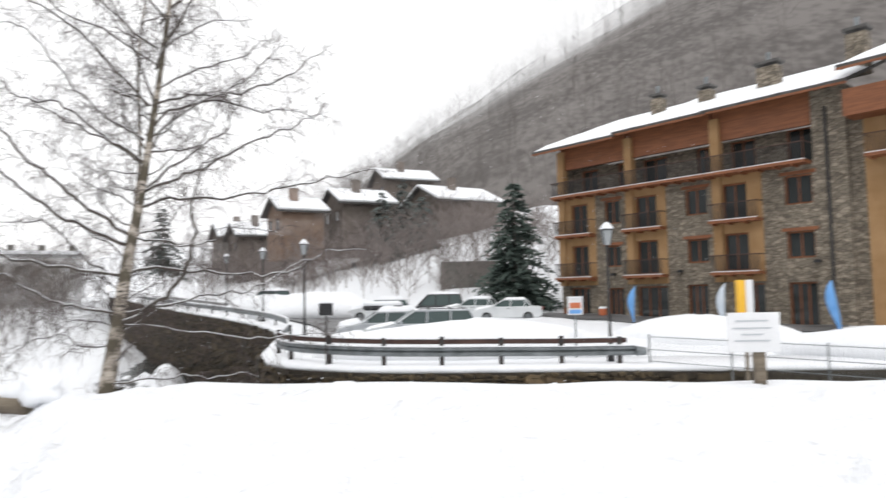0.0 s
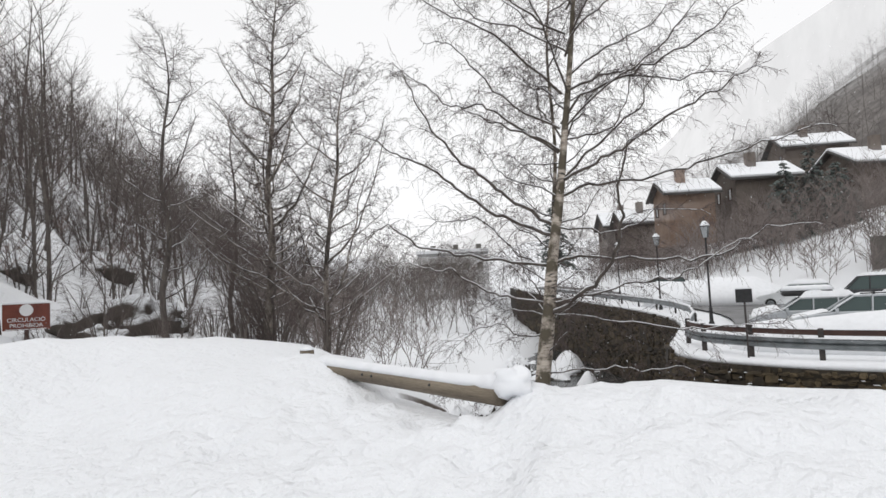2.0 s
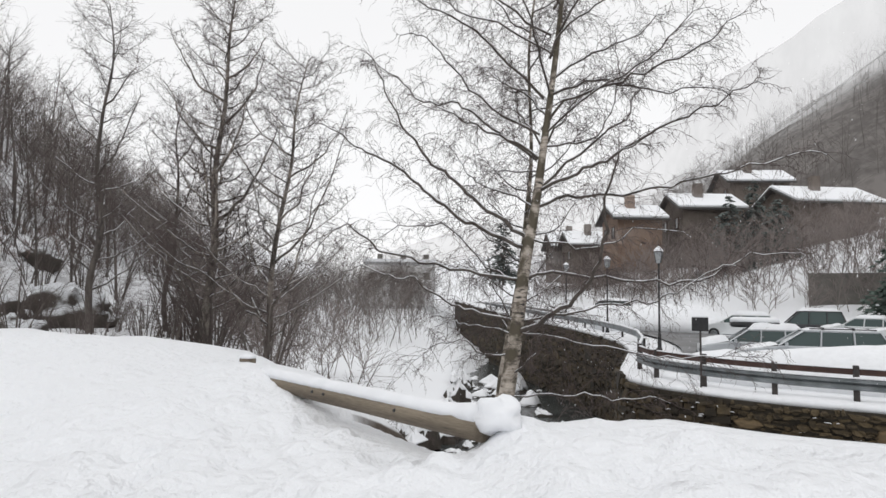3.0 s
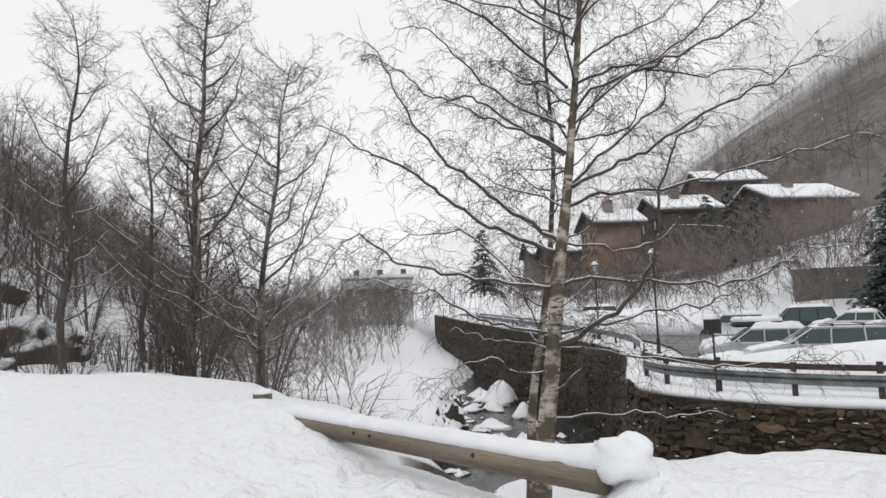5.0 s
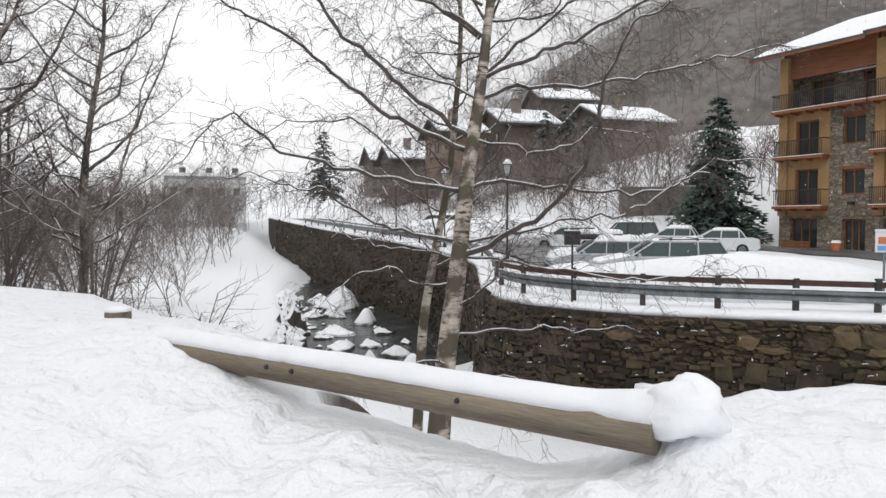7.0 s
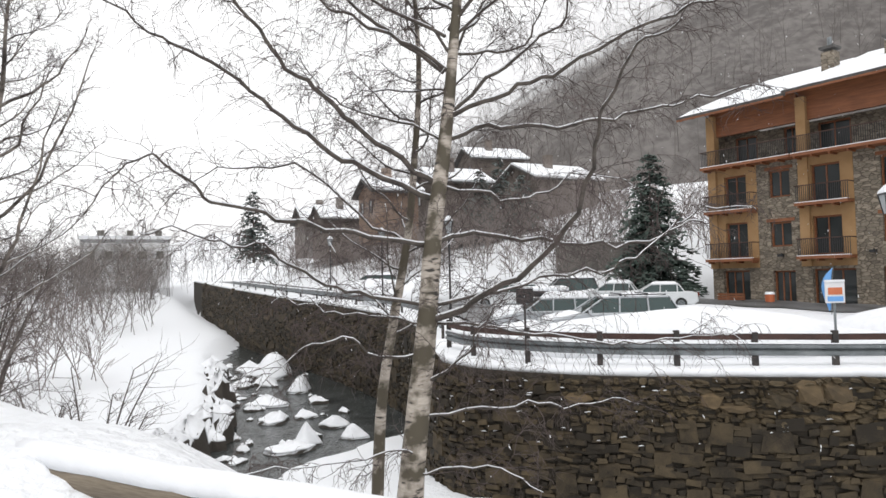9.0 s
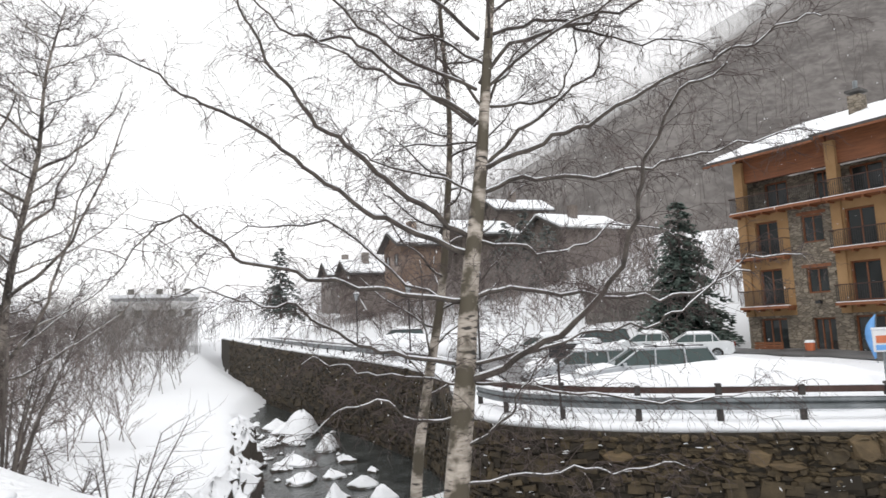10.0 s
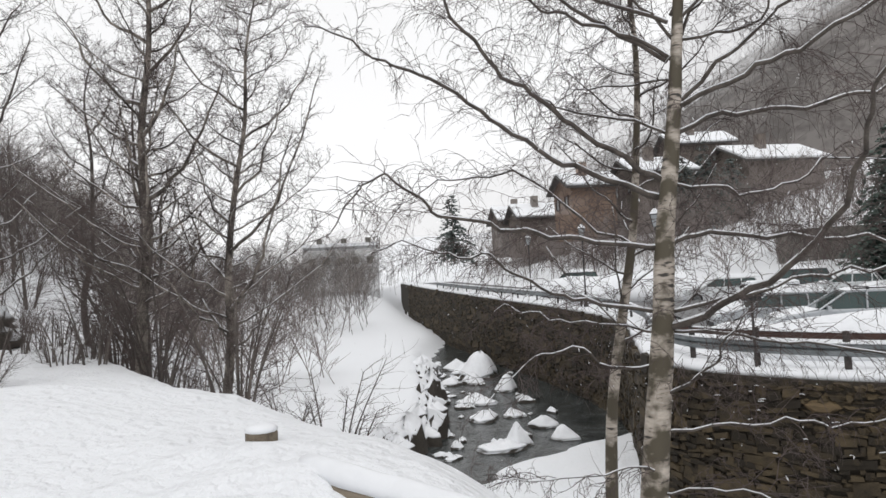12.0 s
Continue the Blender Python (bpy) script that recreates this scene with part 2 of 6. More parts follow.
def haze_fade(m, low, high, most):
    """Haze put into the material: stands in for drifting mist by turning distant things see-through up the valley,
    clear before low, the share most gone beyond high.
    """
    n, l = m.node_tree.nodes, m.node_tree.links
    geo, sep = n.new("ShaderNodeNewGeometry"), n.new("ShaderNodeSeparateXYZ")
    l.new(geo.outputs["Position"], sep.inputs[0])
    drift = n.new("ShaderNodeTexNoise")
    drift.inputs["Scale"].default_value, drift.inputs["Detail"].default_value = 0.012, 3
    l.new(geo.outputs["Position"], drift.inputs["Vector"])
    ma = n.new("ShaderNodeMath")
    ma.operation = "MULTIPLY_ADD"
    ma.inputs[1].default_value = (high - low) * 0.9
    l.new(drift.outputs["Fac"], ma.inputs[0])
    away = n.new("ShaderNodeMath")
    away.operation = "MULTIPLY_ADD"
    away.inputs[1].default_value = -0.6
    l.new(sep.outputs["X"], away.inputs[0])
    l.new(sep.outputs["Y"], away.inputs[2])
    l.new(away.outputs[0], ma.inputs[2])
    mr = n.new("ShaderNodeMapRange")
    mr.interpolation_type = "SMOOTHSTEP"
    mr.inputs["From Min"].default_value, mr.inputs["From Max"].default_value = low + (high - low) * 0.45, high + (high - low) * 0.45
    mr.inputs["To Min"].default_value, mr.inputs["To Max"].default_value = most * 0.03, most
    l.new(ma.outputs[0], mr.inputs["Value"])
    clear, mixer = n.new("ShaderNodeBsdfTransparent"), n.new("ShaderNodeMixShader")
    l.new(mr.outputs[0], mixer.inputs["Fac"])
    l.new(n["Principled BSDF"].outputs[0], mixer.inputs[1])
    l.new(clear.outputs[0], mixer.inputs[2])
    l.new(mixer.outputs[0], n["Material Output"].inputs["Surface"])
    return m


# Distance haze put into these far materials, as see-through and paler colour.
HAZE_WALL = haze_fade(grained("haze_faded_grey_wall", (0.26, 0.25, 0.24), (0.36, 0.35, 0.34), 0.6, 0.9), 20, 90, 0.66)
FAR_WALL = haze_fade(grained("far_house_wall", (0.13, 0.108, 0.092), (0.24, 0.2, 0.175), 0.8, 0.9), 20, 90, 0.3)
FAR_BRICK = haze_fade(grained("far_house_render", (0.22, 0.145, 0.105), (0.33, 0.24, 0.185), 0.8, 0.9), 20, 90, 0.3)
VALLEY_TWIG = haze_fade(grained("valley_twigs", (0.15, 0.13, 0.12), (0.26, 0.23, 0.215), 0.5, 0.9), 40, 150, 0.45)
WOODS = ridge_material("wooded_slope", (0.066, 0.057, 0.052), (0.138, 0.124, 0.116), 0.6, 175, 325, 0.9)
HAZE_TWIG = haze_fade(grained("haze_faded_twigs", (0.09, 0.078, 0.071), (0.145, 0.128, 0.119), 0.5, 0.9), 175, 325, 0.9)
# Far ridge: its pale grey is haze put into the colour.
HAZE_RIDGE = ridge_material("haze_faded_ridge", (0.5, 0.5, 0.5), (0.62, 0.62, 0.62), 0.06, 100, 500, 0.55)

# ---- mesh helpers ----
class Geo:
    """Vertices and faces gathered for one mesh."""

    def __init__(self):
        self.v, self.f = [], []

    def tube(self, pts, radii, sides=5, cap=True):
        pts = [Vector(p) for p in pts]
        base, n = len(self.v), len(pts)
        ref = Vector((0.31, 0.17, 0.93))
        for i, p in enumerate(pts):
            t = (pts[min(i + 1, n - 1)] - pts[max(i - 1, 0)]).normalized()
            a = t.cross(ref)
            a = a.normalized() if a.length > 1e-4 else Vector((1, 0, 0))
            b = t.cross(a)
            r = radii[i] if hasattr(radii, "__len__") else radii
            for k in range(sides):
                w = 2 * math.pi * k / sides
                self.v.append(p + r * (math.cos(w) * a + math.sin(w) * b))
        for i in range(n - 1):
            for k in range(sides):
                q = base + i * sides + k
                r_ = base + i * sides + (k + 1) % sides
                self.f.append((q, r_, r_ + sides, q + sides))
        if cap:
            self.f.append(tuple(base + k for k in reversed(range(sides))))
            self.f.append(tuple(base + (n - 1) * sides + k for k in range(sides)))
        return self

    def box(self, c, size, m=None, jitter=0.0, taper=0.0):
        base = len(self.v)
        for sx, sy, sz in ((-1, -1, -1), (1, -1, -1), (1, 1, -1), (-1, 1, -1), (-1, -1, 1), (1, -1, 1), (1, 1, 1), (-1, 1, 1)):
            k = 1 - taper if sz > 0 else 1
            p = Vector((sx * size[0] / 2 * k, sy * size[1] / 2 * k, sz * size[2] / 2))
            if jitter:
                p += Vector([random.uniform(-jitter, jitter) for _ in range(3)])
            if m is not None:
                p = m @ p
            self.v.append(p + Vector(c))
        for q in ((0, 3, 2, 1), (4, 5, 6, 7), (0, 1, 5, 4), (1, 2, 6, 5), (2, 3, 7, 6), (3, 0, 4, 7)):
            self.f.append(tuple(base + i for i in q))
        return self

    def loft(self, rings, closed=True, caps=True):
        base, k = len(self.v), len(rings[0])
        for ring in rings:
            self.v += [Vector(p) for p in ring]
        for i in range(len(rings) - 1):
            for j in range(k if closed else k - 1):
                a, b = base + i * k + j, base + i * k + (j + 1) % k
                self.f.append((a, b, b + k, a + k))
        if caps:
            self.f.append(tuple(base + j for j in reversed(range(k))))
            self.f.append(tuple(base + (len(rings) - 1) * k + j for j in range(k)))
        return self

    def holed(self, x0, x1, z0, z1, y0, y1, holes):
        """A wall slab in the xz plane with rectangular openings (x0, x1, z0, z1)."""
        xs = sorted({x0, x1, *(h[i] for h in holes for i in (0, 1))})
        zs = sorted({z0, z1, *(h[i] for h in holes for i in (2, 3))})
        for a, b in zip(xs, xs[1:]):
            run = None
            for c, d in [*zip(zs, zs[1:]), (None, None)]:
                solid = c is not None and not any(h[0] < (a + b) / 2 < h[1] and h[2] < (c + d) / 2 < h[3] for h in holes)
                if solid:
                    run = (run[0], d) if run else (c, d)
                elif run:
                    self.box(((a + b) / 2, (y0 + y1) / 2, sum(run) / 2), (b - a, y1 - y0, run[1] - run[0]))
                    run = None
        return self

    def mesh(self, name, mat, smooth=False):
        me = bpy.data.meshes.new(name)
        me.from_pydata([tuple(p) for p in self.v], [], self.f)
        me.materials.append(mat)
        if smooth:
            me.polygons.foreach_set("use_smooth", [True] * len(me.polygons))
        me.update()
        return me


def part(name, geo, mat, parent, label="", smooth=False, at=None):
    ob = new(name, geo.mesh(name, mat, smooth) if isinstance(geo, Geo) else geo)
    ob.parent = parent
    if at is not None:
        ob.matrix_basis = at
    return tagged(ob, label)


def thing(name, m, label, category, group="", kind=""):
    ob = new(name)
    ob.empty_display_size = 0.2
    ob.matrix_basis = m
    return tagged(ob, label, category, group, kind)


def solid(name, geo, mat, label, category, group="", kind="", smooth=False, at=None):
    ob = new(name, geo.mesh(name, mat, smooth))
    if at is not None:
        ob.matrix_basis = at
    return tagged(ob, label, category, group, kind)


def bevelled(ob, width, segments=2):
    mod = ob.modifiers.new("bevel", "BEVEL")
    mod.width, mod.segments, mod.limit_method = width, segments, "ANGLE"
    return ob


def spline(pts, n):
    """A smooth line through points."""
    pts = [Vector(p) for p in pts]
    out = []
    for i in range(len(pts) - 1):
        p0, p1, p2, p3 = pts[max(i - 1, 0)], pts[i], pts[i + 1], pts[min(i + 2, len(pts) - 1)]
        for k in range(n):
            t = k / n
            out.append(0.5 * (2 * p1 + (p2 - p0) * t + (2 * p0 - 5 * p1 + 4 * p2 - p3) * t * t + (3 * p1 - p0 - 3 * p2 + p3) * t**3))
    return out + [pts[-1]]


def nz(x, y, s, seed=0.0):
    return noise.noise(Vector((x * s, y * s, seed)))


def sstep(a, b, x):
    t = min(1.0, max(0.0, (x - a) / (b - a)))
    return t * t * (3 - 2 * t)


def line_dist(line, x, y):
    """Signed distance to a polyline (positive to the left of its direction), with the value carried along it."""
    best = (1e9, 0.0, 0.0)
    for i in range(len(line) - 1):
        (ax, ay, *av), (bx, by, *bv) = line[i], line[i + 1]
        dx, dy = bx - ax, by - ay
        q = dx * dx + dy * dy
        t = ((x - ax) * dx + (y - ay) * dy) / q
        tc = min(1.0, max(0.0, t))
        d = math.hypot(x - ax - tc * dx, y - ay - tc * dy)
        if d < abs(best[0]):
            side = 1 if dx * (y - ay) - dy * (x - ax) > 0 else -1
            best = (side * d, av[0] + tc * (bv[0] - av[0]) if av else 0.0, i + tc)
    return best

# ---- ground, river, retaining wall ----
# crest of the ploughed snow bank along the fence (x, y, z)
CREST = [(60, 9.0, 0.6), (14, 7.6, 0.5), (3, 7.1, 0.48), (-2.6, 7.0, 0.6), (-3.55, 6.72, 0.5), (-3.95, 6.52, 0.29), (-4.4, 6.4, 0.25), (-6.4, 7.35, 0.26), (-7.0, 7.85, 0.42), (-7.7, 8.2, 0.58),
         (-8.6, 8.7, 0.56), (-10.5, 10.0, 0.42), (-14, 12.6, 0.35), (-21, 17, 0.3), (-30, 25, 0.4), (-60, 50, 2)]
# ridge of ploughed snow that closes the forest road (x, y, z)
RIDGE = [(-8.4, 7.9, 0.6), (-9.6, 8.0, 0.8), (-10.8, 8.2, 0.93), (-11.8, 7.4, 1.02), (-12.2, 6.0, 1.03), (-12.6, 3.5, 0.85), (-12.8, -1, 0.7), (-13, -12, 0.7)]
# face of the retaining wall on the far bank (x, y, z of its top)
WALL = [(60, 20.5, -1.3), (16, 21.9, -1.3), (5.5, 22.2, -1.22), (1.5, 22.3, -1.2), (-2.0, 22.6, -1.2), (-4.6, 23.2, -1.15), (-6.5, 24.3, -1.1), (-7.6, 26.3, -1.0),
        (-8.3, 30, -0.9), (-9.4, 35.5, -0.73), (-11.8, 41, -0.54), (-16.8, 49, -0.28), (-24.6, 60, 0.08), (-38, 80, 0.75), (-56, 108, 1.66)]
# foot of the left bank at the water, from below the road up the valley (x, y)
BANK = [(40, 11), (-4, 13), (-11, 16.5), (-15.2, 21.5), (-16.8, 25.5), (-17, 28.9), (-18.1, 33.9), (-20.2, 39.2), (-23.3, 45), (-27, 53), (-31, 63), (-34.5, 74.5), (-52, 106)]
# edge of the snowy bar at the foot of the wall (x, y)
BAR = [(40, 15), (-3, 18), (-9.5, 21), (-12.9, 23.8), (-13.5, 25.6), (-12.8, 28.4), (-11.5, 31.4), (-9, 35)]
WATER_Z = -5.3
# foot of the slope behind the car park
FOOT = [(80, 30, 0), (26, 47, 0), (4, 52, 0), (-12, 55, 0), (-26, 76, 0), (-48, 108, 0), (-120, 230, 0)]


# lumps heaped on the fence posts: x, y, reach, reach, top
HEAPS = [(-3.62, 6.62, 0.26, 0.35, 0.62), (-3.2, 6.75, 0.5, 0.5, 0.56), (-7.8, 7.98, 0.9, 0.5, 0.7), (-7.45, 7.8, 0.5, 0.4, 0.6)]


def lot_z(x, y):
    return -1.0 + 0.034 * (y - 24) * sstep(22, 28, y) if y < 60 else 0.22 + 0.02 * (y - 60)


def ground_z(x, y):
    dw, tw, _ = line_dist(WALL, x, y)
    if dw < -1.7:
        far, _, _ = line_dist(FOOT, x, y)
        z = max(lot_z(x, y), tw + 0.05) if y > 26 else tw + 0.12 + 0.05 * nz(x, y, 0.9, 3)
        e = -far
        if e > 0:
            z += 0.29 * min(e, 40) + 0.1 * max(0, min(e - 40, 160)) + 0.7 * nz(x, y, 0.12, 5) * sstep(0, 10, e)
        z += 0.12 * nz(x, y, 0.35, 1)
        return z
    dc, tc, pos = line_dist(CREST, x, y)
    if dc > 0:
        # camera's side: trodden road, bank up to the crest
        rise = sstep(-9, -20, x) * 0.42
        flat = rise + 0.04 * nz(x, y, 0.5) + 0.022 * nz(x, y, 1.7, 2) + 0.012 * nz(x, y, 5, 3)
        k = sstep(3.6, 0.0, dc)
        z = flat * (1 - k) + (tc + 0.06 * nz(x, y, 0.8, 4) + 0.05 * nz(x, y, 2.2, 9)) * k + (0.1 * nz(x, y, 1.6, 14) + 0.1 * nz(x, y, 4, 15)) * sstep(5, 1.8, dc) - 0.1 * sstep(0.25, 0.5, nz(x, y, 2.2, 21)) * sstep(6.5, 3, dc)
    else:
        d = -dc
        z = tc + 0.05 * nz(x, y, 0.8, 4) - 0.04 * d - 0.72 * max(0.0, d - 0.45) + 0.25 * nz(x, y, 0.35, 6) * sstep(1, 4, d)
        low = 0.35 * nz(x, y, 0.5, 8) + 0.2 * nz(x, y, 1.6, 18)
        dl = line_dist(BANK, x, y)[0] + low
        db = -line_dist(BAR, x, y)[0] + low
        if dl > -0.4:
            bed = WATER_Z - 0.3 + 1.45 * sstep(-0.4, 1.1, dl) + 0.03 * min(dl, 40) + 0.1 * nz(x, y, 0.4, 12) + 4.6 * sstep(58, 108, y) * sstep(0, 9, dl)
        else:
            bed = WATER_Z - 0.5 + 0.2 * sstep(-2, -0.4, dl)
        if db > -0.3 and y < 37:
            bed = max(bed, WATER_Z - 0.15 + 0.45 * sstep(-0.3, 1.3, db) + 0.05 * max(0, min(db, 5)) + 0.12 * nz(x, y, 0.7, 40) + 0.06 * nz(x, y, 1.9, 41))
        z = max(z, bed)
    if -22 < x < -6 and y < 16:
        dg, tg, _ = line_dist(RIDGE, x, y)
        z = max(z, tg * (1 - sstep(0.2, 3.6, abs(dg))) + z * sstep(0.2, 3.6, abs(dg)) + (0.06 * nz(x, y, 1.0, 5) + 0.03 * nz(x, y, 3, 6)) * sstep(3, 1, abs(dg)))
    for bx, by, rx, ry, top in HEAPS:
        q = ((x - bx) / rx) ** 2 + ((y - by) / ry) ** 2
        if q < 5 and z < top:
            z += (top - z) * math.exp(-1.1 * q) + (0.04 * nz(x, y, 3.2, 31) + 0.025 * nz(x, y, 8, 32)) * sstep(3, 0.5, q)
    # rocky hillside beside the road
    h = -0.789 * (x + 20.5) - 0.615 * (y - 6) + 3 * nz(x, y, 0.06, 7)
    if h > 0:
        crag = 1.5 * nz(x, y, 0.22, 11) + 0.7 * nz(x, y, 0.6, 13)
        z = z * sstep(8, 0, h) + 0.78 * min(h, 70) + crag * sstep(0, 5, h)
    return z


def spaced(lo, hi, fine):
    """Grid lines: steps of the given sizes inside the nested ranges, growing outside."""
    (a, b, s), *outer = fine
    vals = list(np.arange(a, b, s))
    for c, d, s2 in outer:
        vals = list(np.arange(c, vals[0] - s2 * 0.5, s2)) + vals + list(np.arange(vals[-1] + s2, d, s2))
    step = outer[-1][2] if outer else s
    while vals[-1] < hi:
        step *= 1.35
        vals.append(vals[-1] + step)
    step = outer[-1][2] if outer else s
    while vals[0] > lo:
        step *= 1.35
        vals.insert(0, vals[0] - step)
    return vals


def height_sheet(name, xs, ys, fn, mat, label, category):
    g = Geo()
    g.v = [Vector((x, y, fn(x, y))) for y in ys for x in xs]
    w = len(xs)
    g.f = [(j * w + i, j * w + i + 1, (j + 1) * w + i + 1, (j + 1) * w + i) for j in range(len(ys) - 1) for i in range(w - 1)]
    return solid(name, g, mat, label, category, kind="structure", smooth=True)


ground = height_sheet("ground", spaced(-700, 700, [(-9, -2.4, 0.085), (-9, 5, 0.16), (-30, 14, 0.42), (-60, 40, 1.2)]),
                      spaced(-300, 900, [(5.4, 8.8, 0.085), (2.5, 9.5, 0.16), (-4, 56, 0.42), (-12, 95, 1.1)]), ground_z, GROUND,
                      "deep fresh snow over banks, river bed and slopes", "snowy ground")

water = Geo()
shore = spline([(x, y, WATER_Z) for x, y in BANK], 5)
rings = []
for i, p in enumerate(shore):
    q = shore[min(i + 1, len(shore) - 1)] - shore[max(i - 1, 0)]
    nrm = Vector((-q.y, q.x, 0)).normalized()
    rings.append([p + nrm * w for w in np.linspace(-13.0, 2.5, 14)])
water.loft(rings, closed=False, caps=False)
solid("river", water, WATER, "dark shallow mountain river running between snowy stones", "river", kind="structure", smooth=True)

# ---- retaining wall, guardrail, fence ----
def along(line, step):
    """Evenly spaced (x, y, value, heading) along a polyline."""
    out, left = [], 0.0
    for (ax, ay, av), (bx, by, bv) in zip(line, line[1:]):
        L = math.hypot(bx - ax, by - ay)
        while left < L:
            t = left / L
            out.append((ax + t * (bx - ax), ay + t * (by - ay), av + t * (bv - av), math.atan2(by - ay, bx - ax)))
            left += step
        left -= L
    return out


wall = thing("wall_river", pose(0, 0, 0), "rough dark rubble-stone retaining wall above the river", "stone wall", kind="structure")
core = Geo()
smooth_wall = [(p.x, p.y, p.z) for p in spline(WALL, 5)]
rings = []
for i, (x, y, z) in enumerate(smooth_wall):
    q = Vector(smooth_wall[min(i + 1, len(smooth_wall) - 1)]) - Vector(smooth_wall[max(i - 1, 0)])
    back = Vector((q.y, -q.x, 0)).normalized()
    p = Vector((x, y, 0))
    rings.append([p + Vector((0, 0, -7.5)), p + Vector((0, 0, z)), p + back * 2.9 + Vector((0, 0, z)), p + back * 2.9 + Vector((0, 0, -7.5))])
core.loft(rings)
part("wall_core", core, MORTAR, wall, "dark mortar joints")
cap = Geo()
rings = []
pts = along(smooth_wall, 0.45)
for i, (x, y, z, h) in enumerate(pts):
    back = Vector((math.sin(h), -math.cos(h), 0))
    p = Vector((x, y, z))
    lip = 0.05 + 0.06 * nz(x, y, 1.1, 4)
    th = 0.2 + 0.05 * nz(x, y, 0.9, 2)
    rings.append([p + back * lip + Vector((0, 0, 0.0)), p + back * (lip + 0.05) + Vector((0, 0, th * 0.8)), p + back * (lip + 0.2) + Vector((0, 0, th)), p + back * 3.0 + Vector((0, 0, th)), p + back * 3.0])
cap.loft(rings)
solid("wall_snow", cap, SNOW_CAP, "thick rounded snow lying along the top of the river wall", "snow", kind="structure", smooth=True)

# guardrail: (x, y, z of the snow)
RAIL = [(5.9, 22.85, -1.05), (5.4, 22.85, -1.05), (3.5, 22.95, -1.05), (1.5, 22.95, -1.02), (-0.48, 23.0, -1.0), (-2.45, 23.3, -0.98), (-4.4, 23.85, -0.93), (-6.0, 24.9, -0.88), (-6.9, 26.6, -0.85)]


def stone_mesh(k, mat):
    """A unit block with a dressed, slightly domed face; its depth is along y."""
    rnd = random.Random(70 + k)
    g = Geo()
    j = lambda s: rnd.uniform(-s, s)
    ring = [(-0.46, -0.34), (-0.16, -0.5), (0.22, -0.48), (0.5, -0.26), (0.47, 0.3), (0.2, 0.5), (-0.2, 0.47), (-0.5, 0.28)]
    out = [(x + j(0.09), z + j(0.14)) for x, z in ring]
    g.loft([[(x, 0.5, z) for x, z in out], [(x, -0.1, z) for x, z in out], [(x * 0.8 + j(0.06), -0.45 + j(0.2), z * 0.72 + j(0.08)) for x, z in out]])
    return g.mesh("stone", mat)


OCHRE_STONE = grained("ochre_stone", (0.05, 0.036, 0.02), (0.165, 0.115, 0.06), 3.0, 0.85, bump=0.8, fine=35, dist=0.02, vary=0.3, lo=0.25, hi=0.8)
STONES = [stone_mesh(k, WALL_STONE) for k in range(7)] + [stone_mesh(k, OCHRE_STONE) for k in range(7, 10)]


def wall_point(u):
    """Place, top and heading of the wall face u metres from its first corner."""
    for (ax, ay, av), (bx, by, bv) in zip(smooth_wall, smooth_wall[1:]):
        L = math.hypot(bx - ax, by - ay)
        if u <= L:
            t = u / L
            return ax + t * (bx - ax), ay + t * (by - ay), av + t * (bv - av), math.atan2(by - ay, bx - ax)
        u -= L
    return bx, by, bv, math.atan2(by - ay, bx - ax)


WALL_LEN = sum(math.hypot(b[0] - a[0], b[1] - a[1]) for a, b in zip(smooth_wall, smooth_wall[1:]))


